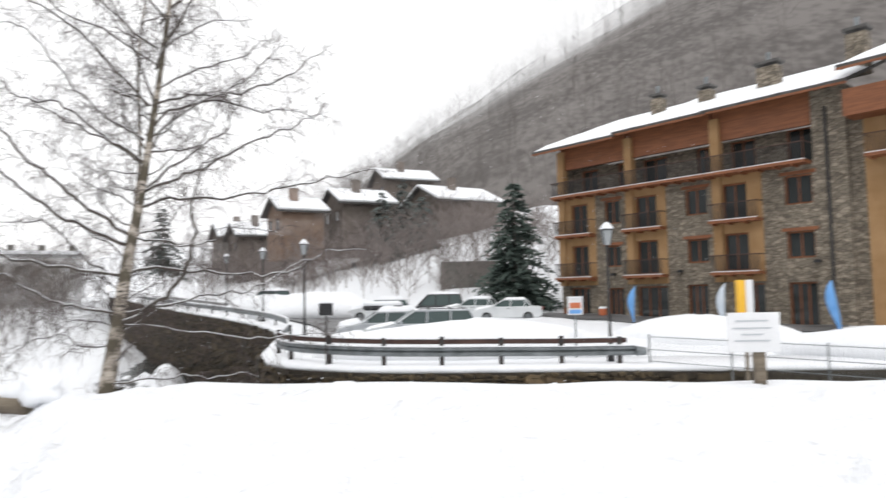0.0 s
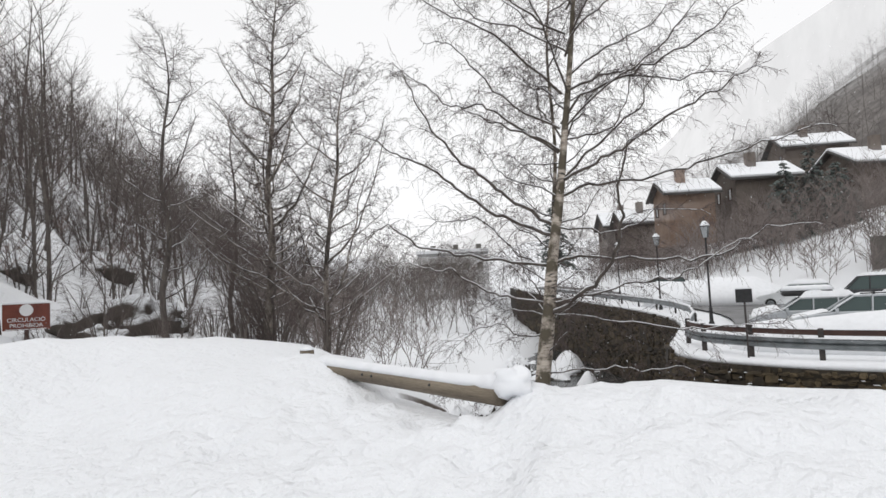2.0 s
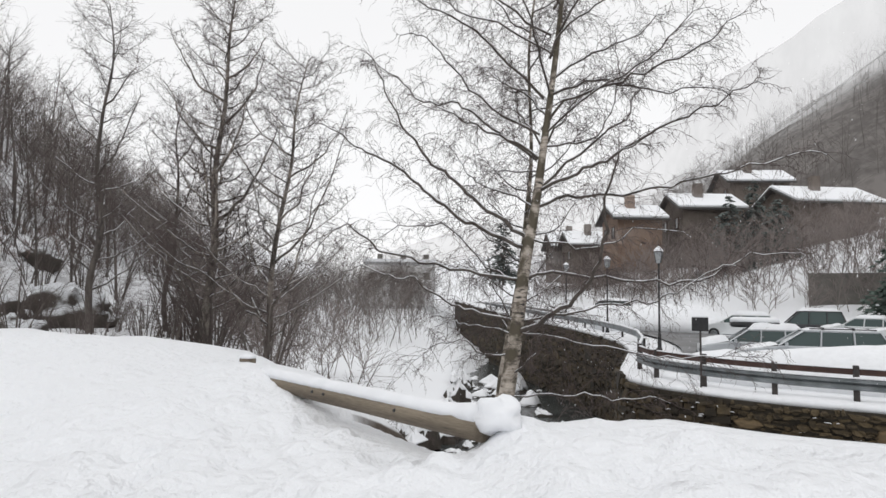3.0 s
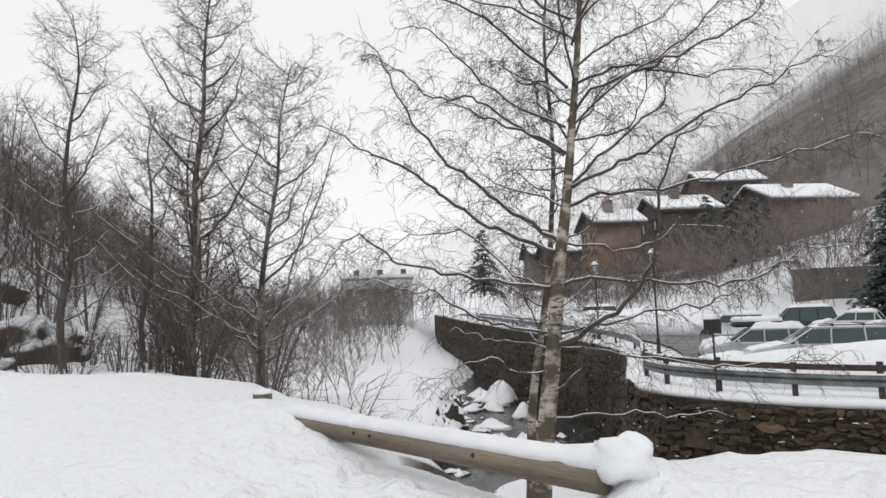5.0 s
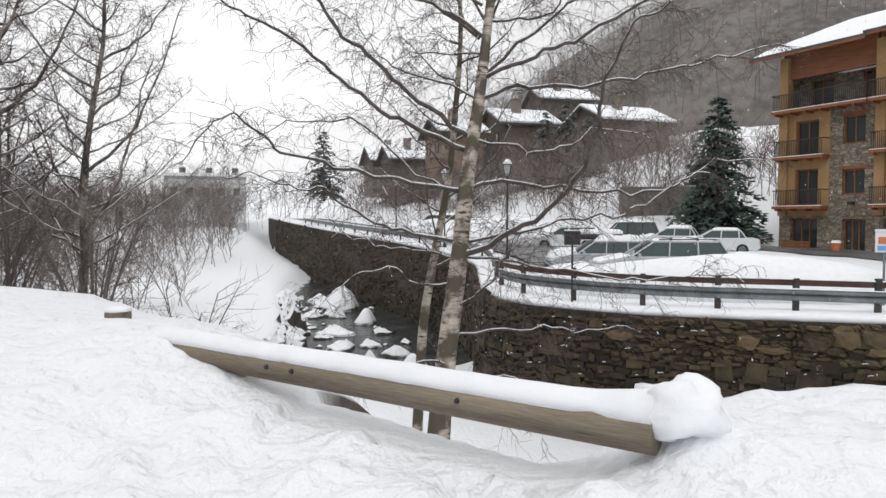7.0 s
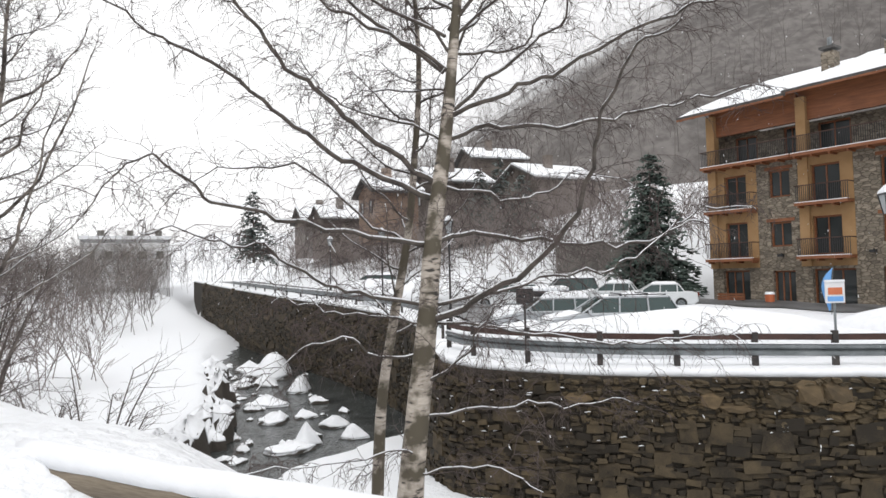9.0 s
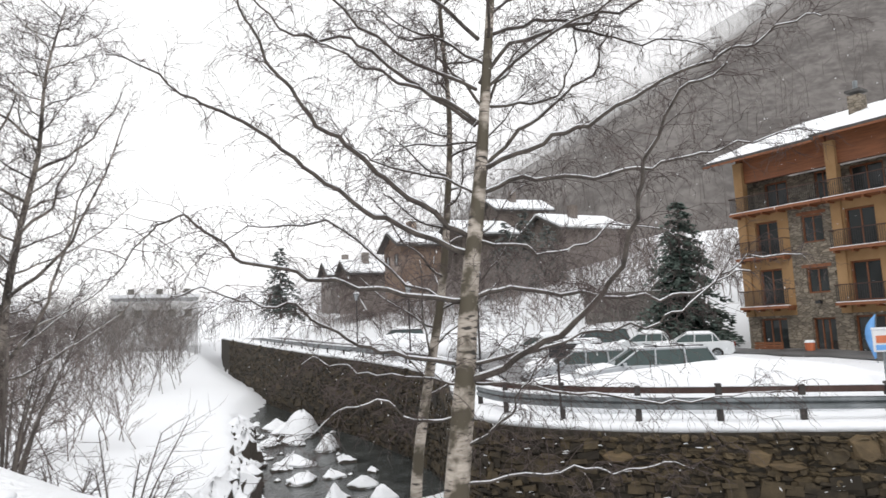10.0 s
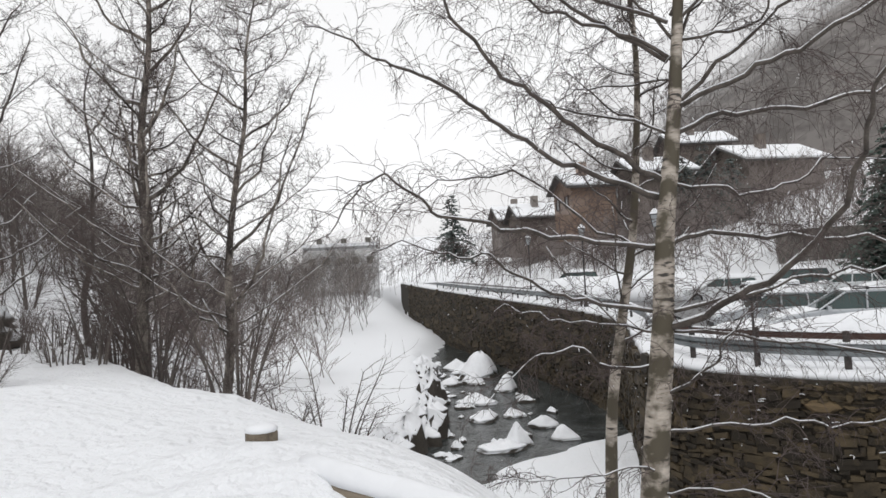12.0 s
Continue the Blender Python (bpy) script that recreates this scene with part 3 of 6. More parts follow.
def lay_stones():
    rnd = random.Random(5)
    far = Geo()
    start = next(u for u in np.arange(0, WALL_LEN, 0.2) if wall_point(u)[0] < 9.5)
    end = next(u for u in np.arange(0, WALL_LEN, 0.2) if wall_point(u)[1] > 98)
    v, count = 0.0, 0
    while v < 6.2:
        row = rnd.choice((0.08, 0.11, 0.14, 0.18))
        u = start + rnd.uniform(0, 0.4)
        while u < end:
            x, y, z, hd = wall_point(u)
            near = x > -6.8 and y < 25
            big = 1.0 if near else 1.0 + (y - 24) * 0.04
            block = rnd.random() < 0.035
            w = (rnd.uniform(0.5, 0.95) if block else rnd.uniform(0.12, 0.5)) * big
            hgt = row * (rnd.uniform(2.4, 3.8) if block else rnd.uniform(0.65, 1.35))
            x, y, z, hd = wall_point(u + w / 2)
            zz = z - 0.06 - v - row / 2 + rnd.uniform(-0.07, 0.07)
            if zz > -5.75:
                depth = rnd.uniform(0.1, 0.28) if not block else 0.26
                m = Matrix.LocRotScale((x, y, zz), Euler((rnd.uniform(-0.16, 0.16), rnd.uniform(-0.2, 0.2), hd + math.pi + rnd.uniform(-0.06, 0.06))), (w - 0.02, depth, hgt))
                if count < 300 and -3.6 < x < 6.5 and zz > z - 1.75:
                    ob = new("stone", STONES[rnd.randrange(7, 10) if block and rnd.random() < 0.7 else rnd.randrange(7)])
                    ob.parent = wall
                    ob.matrix_basis = m
                    count += 1
                else:
                    far.box((x, y, zz), (1, 1, 1), m=m.to_3x3(), jitter=0.1, taper=0.08)
            u += w * rnd.uniform(0.8, 1.1)
        v += row
    tagged(part("stonework", far, WALL_STONE, wall), kind="stuff")
    ledge = Geo()
    for _ in range(130):
        u = rnd.uniform(start, start + 34)
        x, y, z, hd = wall_point(u)
        d = rnd.uniform(0.15, 1.9)
        f = Vector((-math.sin(hd), math.cos(hd), 0)) * 0.11
        s = Vector((math.cos(hd), math.sin(hd), rnd.uniform(-0.15, 0.15))) * rnd.uniform(0.02, 0.1)
        p = Vector((x, y, z - d)) + f
        ledge.tube([p - s, p - s * 0.4 + Vector((0, 0, 0.012)), p + s * 0.5, p + s], [0.004, 0.013, 0.011, 0.004], 5)
    tagged(part("ledge_snow", ledge, SNOW_CAP, wall, "scraps of snow on the stone ledges"), kind="stuff")


lay_stones()


def guardrail():
    rail = thing("guardrail", pose(0, 0, 0), "timber and galvanised steel guardrail on dark posts, snow on its beams", "guardrail")
    line = spline([(x, y, z) for x, y, z in RAIL], 4)
    W = [(-0.16, -0.04), (-0.12, 0.03), (-0.05, 0.03), (0.0, -0.04), (0.05, 0.03), (0.12, 0.03), (0.16, -0.04)]
    rings, top = [], []
    for i, p in enumerate(line):
        q = (line[min(i + 1, len(line) - 1)] - line[max(i - 1, 0)]).normalized()
        front = Vector((-q.y, q.x, 0))
        rings.append([p + front * (0.1 + d) + Vector((0, 0, 0.45 + h)) for h, d in W] + [p + front * 0.04 + Vector((0, 0, 0.45 + h)) for h, d in reversed(W)])
        top.append([p + front * 0.03 + Vector((0, 0, 0.7)), p + front * 0.03 + Vector((0, 0, 0.86)), p - front * 0.04 + Vector((0, 0, 0.86)), p - front * 0.04 + Vector((0, 0, 0.7))])
    part("steel_beam", Geo().loft(rings), STEEL, rail, "galvanised corrugated steel beam")
    part("timber_beam", Geo().loft(top[3:]), DARK_TIMBER, rail, "dark stained timber top beam")
    for k, h0, o in (("beam_snow", 0.6, 0.07), ("timber_snow", 0.86, -0.005)):
        s = []
        for i, p in enumerate(line[3:] if h0 > 0.7 else line):
            q = (line[min(i + 4, len(line) - 1)] - line[max(i + 2, 0)]).normalized() if i + 4 < len(line) else q
            front = Vector((-q.y, q.x, 0))
            th = max(0.012, 0.035 + 0.03 * nz(p.x, p.y, 1.6, h0))
            c = p + front * o + Vector((0, 0, h0))
            s.append([c + front * 0.05, c + front * 0.03 + Vector((0, 0, th)), c - front * 0.03 + Vector((0, 0, th)), c - front * 0.05])
        part(k, Geo().loft(s), SNOW_CAP, rail, "snow lying on the beam", smooth=True)
    for i, (x, y, z) in enumerate(RAIL[1:]):
        tall = 0.95 if i % 2 else 0.9
        g = Geo().box((x, y, z + tall / 2 - 0.1), (0.15, 0.13, tall + 0.2))
        bevelled(part("post", g, POST_STEEL, rail), 0.012)
    bevelled(part("end_piece", Geo().tube([(5.9, 22.72, -0.62), (6.25, 22.74, -0.64)], [0.17, 0.13], 10), STEEL, rail), 0.02)
    return rail


guardrail()


def far_guardrail():
    rail = thing("roadside_guardrail", pose(0, 0, 0), "low steel guardrail beside the road along the river", "guardrail")
    line = []
    for x, y, z, h in along(smooth_wall, 4.0):
        if 29 < y < 82:
            line.append(Vector((x + 0.7 * math.sin(h), y - 0.7 * math.cos(h), z + 0.1)))
    rings = [[p + Vector((-0.04, -0.03, 0.45)), p + Vector((-0.06, -0.05, 0.6)), p + Vector((-0.04, -0.03, 0.74)), p + Vector((0.03, 0.03, 0.74)), p + Vector((0.03, 0.03, 0.45))] for p in line]
    part("steel_beam", Geo().loft(rings), STEEL, rail)
    part("beam_snow", Geo().tube([p + Vector((0, 0, 0.77)) for p in line], 0.06, 6), SNOW_CAP, rail)
    for p in line:
        part("post", Geo().box(p + Vector((0.06, 0.06, 0.3)), (0.1, 0.1, 0.8)), POST_STEEL, rail)


far_guardrail()


def log_fence():
    """The half-buried log rail of the road's fence, with its snow."""
    fence = thing("log_fence", pose(0, 0, 0), "weathered round log rail half buried in the snow bank", "fence")
    a, b = Vector((-7.35, 7.9, 0.545)), Vector((-3.85, 6.453, 0.55))
    run = (b - a).length
    turn = (b - a).to_track_quat("X", "Z").to_matrix().to_4x4()
    line = [(run * i / 14, 0.004 * math.sin(i), 0) for i in range(15)]
    part("rail", Geo().tube(line, [0.094 + 0.008 * i / 14 for i in range(15)], 20), LOG_WOOD, fence, smooth=True, at=Matrix.Translation(a) @ turn)
    for t in (0.36, 0.42, 0.74):
        p = a.lerp(b, t) + Vector((-0.04, -0.088, 0.015))
        part("knot", Geo().tube([p, p + Vector((-0.006, -0.015, 0))], [0.018, 0.012], 8), BLACK, fence, "dark drilled hole")
    rings = []
    for i in range(29):
        p = a.lerp(b, i / 28)
        th = 0.045 + 0.018 * nz(p.x, p.y, 3.0, 3) + 0.25 * sstep(0.9, 1.02, i / 28) * 0.25
        k = Vector((0.41, 0.91, 0))
        c = p + Vector((0, 0, 0.056))
        w = 0.084 + 0.02 * nz(p.x, p.y, 5, 6)
        rings.append([c + k * w * math.cos(q) + Vector((0, 0, max(-0.005, math.sin(q)) * (th + 0.05))) for q in np.linspace(0, 2 * math.pi, 12, endpoint=False)])
    part("rail_snow", Geo().loft(rings), SNOW_CAP, fence, "rounded ridge of snow on the log", smooth=True)
    rings = []
    for k in range(15):
        q = math.pi * k / 14
        ring = []
        for w in np.linspace(0, 2 * math.pi, 28, endpoint=False):
            v = Vector((math.sin(q) * math.cos(w), math.sin(q) * math.sin(w), -math.cos(q)))
            s = 1 + 0.42 * noise.noise(v * 1.5 + Vector((3, 0, 0))) + 0.16 * noise.noise(v * 3.5) + 0.06 * noise.noise(v * 8)
            ring.append((-3.75 + 0.2 * s * v.x, 6.5 + 0.15 * s * v.y, 0.65 + 0.13 * s * v.z + 0.0005 * k))
        rings.append(ring)
    part("heaped_snow", Geo().loft(rings), SNOW_CAP, fence, "lumpy snow heaped on the log's end", smooth=True)
    for x, y, z0, z1, r in ((-7.85, 8.14, 0.2, 0.755, 0.1), (-3.42, 6.75, 0.1, 0.5, 0.08)):
        bevelled(part("post", Geo().tube([(x, y, z0), (x, y, z1)], r, 14), LOG_WOOD, fence), 0.012)
        rings = [[(x + q * math.cos(w), y + q * math.sin(w), z1 + h) for w in np.linspace(0, 2 * math.pi, 12, endpoint=False)] for q, h in ((r * 1.0, 0.0), (r * 1.06, 0.014), (r * 0.85, 0.035), (r * 0.3, 0.042))]
        part("post_snow", Geo().loft(rings), SNOW_CAP, fence, "cap of snow on the post", smooth=True)
    part("bracket", Geo().box((-3.34, 6.68, 0.36), (0.1, 0.03, 0.09)), BLACK, fence, "black metal bracket")
    return fence


log_fence()


def mound(name, x, y, z, rx, ry, h, seed, label, rot=0.0, mat=None):
    g, n = Geo(), 22
    rings = []
    for k in range(7):
        q = 1 - k / 6
        ring = []
        for i in range(n):
            w = 2 * math.pi * i / n
            lump = 1 + 0.22 * nz(math.cos(w) * 1.5 + seed, math.sin(w) * 1.5, 1.0, seed) + 0.2 * nz(math.cos(w) * 4, math.sin(w) * 4, 1.0, seed + k * 0.35)
            px, py = rx * q * lump * math.cos(w), ry * q * lump * math.sin(w)
            ring.append((px, py, h * (1 - q**2.2) * (1 + 0.15 * nz(px, py, 1.2, seed)) - 0.25 * (k == 0)))
        rings.append(ring)
    g.loft(rings)
    return solid(name, g, mat or SNOW_CAP, label, "snow pile", smooth=True, at=pose(x, y, z, 0, 0, rot))


mound("snowbank", 0.6, 26.0, -0.95, 7.0, 1.5, 1.32, 3.0, "long ploughed snow bank in front of the parked cars")
mound("snowbank", -4.2, 29.2, -0.95, 2.6, 1.6, 0.8, 4.0, "ploughed snow bank beside the parked cars", 20)
mound("snowbank", 10.3, 29.0, -0.95, 5.0, 1.6, 1.2, 5.0, "big ploughed snow bank in front of the hotel", -48)
mound("snowbank", 15.5, 23.0, -0.95, 5.0, 1.3, 0.95, 6.0, "ploughed snow bank beside the road", -48)
mound("snowbank", -9.5, 47.5, 0.0, 5.5, 1.8, 1.6, 7.0, "high ploughed snow bank at the edge of the car park", 8)
mound("snowbank", -15.5, 56.5, 0.2, 5, 1.8, 1.3, 8.0, "high ploughed snow bank by the road", -20)


def boulder(x, y, z, r, seed, squash=0.75, bare=0.12):
    """A river stone standing in the water, with snow draped over it almost to the water line."""
    rnd = random.Random(seed)
    rock = thing("river_rock", pose(x, y, z, 0, 0, rnd.uniform(0, 360)), "dark river boulder under draped fresh snow", "rock", "snow-covered rocks in the river")
    n = 16
    turns = np.linspace(0, 2 * math.pi, n, endpoint=False)
    lx, ly = rnd.uniform(0.8, 1.35), rnd.uniform(0.7, 1.1)
    lump = [1 + 0.5 * nz(math.cos(w) * 1.2 + seed, math.sin(w) * 1.2, 1, seed) + 0.3 * nz(math.cos(w) * 3, math.sin(w) * 3 + seed, 1, 2) for w in turns]
    hem = [r * max(0.02, bare * (1 + 1.8 * nz(math.cos(w) * 2, math.sin(w) * 2, 1, seed + 7))) for w in turns]
    ox, oy = rnd.uniform(-0.3, 0.3) * r, rnd.uniform(-0.3, 0.3) * r
    peak = rnd.uniform(1.0, 2.0)

    def ring(q, high, top):
        out = []
        for w, k, e in zip(turns, lump, hem):
            px, py = r * q * k * lx * math.cos(w) + ox * (1 - q), r * q * k * ly * math.sin(w) + oy * (1 - q)
            out.append((px, py, high + e * top + 0.16 * r * nz(px / r + seed, py / r, 1.7, 5) * (q < 0.95)))
        return out

    part("stone", Geo().loft([ring(1.12, -0.35, 0), ring(1.04, 0.0, 0.1), ring(0.97, 0, 1.0), ring(0.4, r * squash * 0.4, 1.0)]), ROCK, rock)
    part("snow_cover", Geo().loft([ring(0.9, -0.01, 0.9), ring(1.0, 0.0, 1.0), ring(0.97, r * 0.08, 1.0)] + [ring(q, r * squash * (1 - q**peak), 1.0) for q in (0.84, 0.68, 0.5, 0.32, 0.15, 0.02)]), SNOW_CAP, rock, "draped snow", smooth=True)


# stones that stand in the stream: x, y, radius, height for its width
STREAM_STONES = [(-17.9, 44.6, 0.72, 1.25), (-13.4, 31.8, 0.62, 1.35), (-11.7, 33.0, 0.5, 1.0), (-13.1, 35.2, 0.6, 0.75), (-16.4, 36.2, 0.75, 0.45), (-15.2, 37.2, 0.6, 0.6),
                 (-18.3, 40.4, 0.85, 0.5), (-21.6, 50.3, 1.7, 0.95), (-22.9, 51.5, 1.2, 0.8), (-20.9, 47.2, 0.75, 0.9), (-24.6, 53.6, 0.9, 0.8), (-17.0, 32.6, 0.3, 0.6), (-15.9, 29.4, 0.28, 0.5),
                 (-13.9, 30.9, 0.8, 0.3), (-22.4, 46.4, 0.6, 0.8), (-15.3, 25.2, 0.35, 0.6), (-14.6, 23.2, 0.5, 0.7), (-16.3, 24.3, 0.6, 0.7)]


def river_rocks():
    rnd = random.Random(21)
    for k, (x, y, r, tall) in enumerate(STREAM_STONES):
        boulder(x, y, WATER_Z + 0.02, r, 900 + k, tall)
    for i in range(34):
        a, b = shore[(k := rnd.randrange(22, 48))], shore[k + 1]
        across = rnd.choice((rnd.uniform(0.4, 2.0), rnd.uniform(0.5, 6.5)))
        left = Vector((a.y - b.y, b.x - a.x, 0)).normalized()
        p = a.lerp(b, rnd.random()) - left * across
        if line_dist(WALL, p.x, p.y)[0] > 0.6 and line_dist(BAR, p.x, p.y)[0] > 0.5:
            boulder(p.x, p.y, WATER_Z + 0.01, rnd.choice((0.12, 0.16, 0.22, 0.3, 0.4)), i, rnd.uniform(0.4, 0.8), rnd.uniform(0.12, 0.4))


river_rocks()


def bank_rocks():
    """Boulders of the undercut left bank, bare and dark towards the water."""
    rnd = random.Random(64)
    for i in range(62):
        k = rnd.randrange(19, 44)
        a, b = shore[k], shore[k + 1]
        left = Vector((a.y - b.y, b.x - a.x, 0)).normalized()
        up = rnd.uniform(0, 1)
        p = a.lerp(b, rnd.random()) + left * (up * 0.9 - 0.25)
        boulder(p.x, p.y, WATER_Z + up * 0.95, rnd.choice((0.25, 0.35, 0.45, 0.6)), 300 + i, rnd.uniform(0.6, 1.0), rnd.uniform(0.3, 0.9))


bank_rocks()

# ---- trees ----
def twig_spray(g, start, way, length, depth, droop, r=0.006, rnd=random, n=4):
    """A thin shoot that wanders and splits into finer ones."""
    if not depth:
        n = min(n, 3)
    pts, w = [Vector(start)], Vector(way).normalized()
    for i in range(n):
        w = (w + Vector((rnd.uniform(-0.5, 0.5), rnd.uniform(-0.5, 0.5), rnd.uniform(-0.45, 0.45) - droop))).normalized()
        pts.append(pts[-1] + w * length / n)
    g.tube(pts, [r * (1 - 0.7 * i / n) for i in range(n + 1)], 3, cap=False)
    if depth:
        for i in range(1, n + 1):
            for _ in range(2 if depth > 1 else 1):
                if rnd.random() < 0.85:
                    d = (w + Vector((rnd.uniform(-1, 1), rnd.uniform(-1, 1), rnd.uniform(-0.7, 0.8)))).normalized()
                    twig_spray(g, pts[i], d, length * rnd.uniform(0.35, 0.62), depth - 1, droop * 1.4, max(0.0026, r * 0.66), rnd, n)


def grow_limb(tree, twigs, snow, pts, r, rnd, step=0.115, reach=0.85, droop=0.12, name="limb", mat=None, thick=0.62, wander=0.13, bend=6, fine=0.0074, rough=2.1):
    """One limb along control points, with sprays of twigs and a line of snow on its flatter parts."""
    line = spline(pts, bend)
    line = [p + Vector((nz(p.x, p.z, rough, 1), nz(p.y, p.z, rough + 0.2, 2), nz(p.x, p.y, rough + 0.1, 3))) * wander * min(1, i / 3) for i, p in enumerate(line)]
    n = len(line)
    radii = [r * (1 - 0.8 * i / (n - 1)) for i in range(n)]
    part(name, Geo().tube(line, radii, 7), mat or LIMB, tree, smooth=True)
    for i in range(n - 1):
        seg = line[i + 1] - line[i]
        if abs(seg.normalized().z) < 0.72:
            up = Vector((0, 0, 1))
            snow.tube([line[i] + up * radii[i] * 0.8, line[i + 1] + up * radii[i + 1] * 0.8], [radii[i] * 0.52 + 0.003, radii[i + 1] * 0.52 + 0.003], 5)
        k = max(1, round(seg.length / step))
        for j in range(k):
            if i < 1:
                continue
            p = line[i] + seg * (j + rnd.random()) / k
            fwd = seg.normalized()
            d = fwd * 0.75 + Vector((rnd.uniform(-1, 1), rnd.uniform(-1, 1), rnd.uniform(-0.35, 0.95)))
            s = reach * rnd.uniform(0.45, 1.0) * (1.0 - 0.35 * i / n)
            twig_spray(twigs, p, d, s, 2 if rnd.random() < thick else 1, droop, fine, rnd)


def birch():
    rnd = random.Random(11)
    tree = thing("birch_tree", pose(-5.68, 11.6, 0), "bare birch with pale scarred bark and snow on its limbs", "tree")
    trunk_line = spline([(-0.36, -0.3, -3.4), (-0.22, -0.12, -1.0), (-0.13, 0.0, 0.0), (-0.02, 0.12, 1.0), (0.06, 0.25, 2.0), (0.19, 0.38, 3.0), (0.29, 0.5, 4.0), (0.46, 0.75, 6.0), (0.66, 1.1, 9.2)], 6)
    n = len(trunk_line)
    rad = [(0.155 - 0.13 * (i / (n - 1)) ** 1.1) * (1 + 0.11 * nz(i * 1.3, 0, 1.0, 5)) for i in range(n)]
    part("trunk", Geo().tube(trunk_line, rad, 14), BIRCH, tree, smooth=True)
    twigs, snow = Geo(), Geo()

    def limb(r, *way, **kw):
        pts = [Vector(p) for p in way]
        pts[0] = min(trunk_line, key=lambda p: abs(p.z - pts[0].z) + 0.2 * (p.z > pts[0].z)).lerp(pts[0], 0.3)
        tip = pts[-1] - pts[-2]
        pts.append(pts[-1] + tip.normalized() * 0.35 + Vector((0, 0, -0.12)))
        grow_limb(tree, twigs, snow, pts, r * 0.56, rnd, step=0.105, reach=0.85, droop=0.13, wander=0.085, bend=4, fine=0.0052, rough=4.3, **kw)

    # thickness at the trunk, then bends from the trunk outwards
    limb(0.060, (0.00, 0.32, 2.63), (-0.41, 0.20, 2.91), (-0.87, 0.06, 3.29), (-1.26, -0.07, 3.65), (-1.59, -0.19, 3.99), (-1.79, -0.29, 4.31), (-1.97, -0.38, 4.57), (-2.10, -0.48, 4.90), (-2.32, -0.58, 5.50))
    limb(0.060, (-0.14, 0.31, 2.48), (-0.66, 0.20, 2.69), (-1.19, 0.09, 2.99), (-1.64, -0.03, 3.39), (-2.15, -0.16, 3.78), (-2.60, -0.26, 4.04), (-2.91, -0.33, 4.23), (-3.37, -0.44, 4.55))
    limb(0.045, (-0.07, 0.24, 1.92), (-0.62, -0.02, 1.96), (-1.14, -0.29, 2.07), (-1.58, -0.53, 2.17), (-1.98, -0.78, 2.31), (-2.20, -0.95, 2.48), (-2.35, -1.09, 2.67), (-2.54, -1.23, 2.65), (-2.66, -1.36, 2.47))
    limb(0.030, (-0.09, 0.23, 1.84), (-0.63, 0.34, 2.07), (-1.38, 0.53, 2.76), (-2.03, 0.65, 2.85), (-2.62, 0.75, 2.88), (-3.08, 0.83, 2.72))
    limb(0.040, (-0.09, 0.16, 1.30), (-0.58, 0.06, 1.33), (-1.09, -0.06, 1.44), (-1.42, -0.15, 1.71), (-1.69, -0.22, 1.87), (-2.08, -0.31, 1.92), (-2.61, -0.44, 2.06))
    limb(0.026, (-0.12, 0.13, 1.01), (-0.72, 0.40, 1.09), (-1.29, 0.64, 1.15), (-1.75, 0.83, 1.27))
    limb(0.026, (-0.09, 0.09, 0.75), (-0.51, -0.02, 0.68), (-0.90, -0.14, 0.90), (-1.27, -0.25, 0.77), (-1.43, -0.31, 0.68))
    limb(0.045, (0.28, 0.38, 3.13), (0.69, 0.56, 3.20), (1.33, 0.84, 3.21), (2.02, 1.12, 3.35), (2.67, 1.37, 3.51), (3.28, 1.60, 3.68), (4.07, 1.88, 3.88))
    limb(0.045, (0.32, 0.40, 3.33), (0.57, 0.50, 3.65), (0.99, 0.63, 3.99), (1.35, 0.74, 4.28), (1.63, 0.84, 4.64), (1.74, 0.90, 4.93))
    limb(0.050, (0.32, 0.41, 3.34), (0.76, 0.33, 3.49), (1.31, 0.23, 3.63), (1.78, 0.13, 3.82), (2.18, 0.05, 4.01), (2.62, -0.05, 4.16), (2.93, -0.11, 4.23), (3.30, -0.19, 4.38))
    limb(0.045, (0.15, 0.24, 1.90), (0.36, 0.34, 1.98), (0.91, 0.59, 1.92), (1.55, 0.86, 1.87), (2.30, 1.16, 1.85), (2.66, 1.30, 1.90), (3.13, 1.51, 2.23), (3.74, 1.74, 2.32))
    limb(0.065, (0.12, 0.13, 1.04), (0.48, -0.03, 1.23), (0.94, -0.25, 1.47), (1.27, -0.45, 1.76), (1.52, -0.65, 2.08), (1.66, -0.89, 2.53), (1.74, -1.10, 2.91), (1.84, -1.25, 3.16), (2.06, -1.47, 3.41))
    limb(0.030, (0.25, 0.31, 2.51), (0.55, 0.48, 2.44), (0.92, 0.68, 2.37), (1.31, 0.88, 2.43), (1.59, 1.05, 2.68), (2.16, 1.31, 2.69))
    limb(0.026, (0.03, 0.01, 0.10), (0.57, 0.13, 0.10), (1.15, 0.25, 0.11), (1.51, 0.33, 0.08), (1.93, 0.41, 0.14))
    limb(0.035, (0.18, 0.16, 1.27), (0.77, 0.34, 1.35), (1.20, 0.47, 1.46), (1.90, 0.67, 1.54), (2.29, 0.79, 1.69), (2.84, 0.96, 2.04))
    limb(0.028, (0.24, 0.13, 1.04), (0.70, 0.30, 0.95), (1.25, 0.49, 0.83), (2.00, 0.74, 0.71), (2.66, 0.94, 0.73), (3.28, 1.13, 0.76))
    limb(0.045, (0.18, 0.48, 3.98), (-0.18, 0.42, 4.14), (-0.61, 0.34, 4.35), (-0.98, 0.28, 4.55), (-1.28, 0.22, 4.72), (-1.53, 0.18, 4.89))
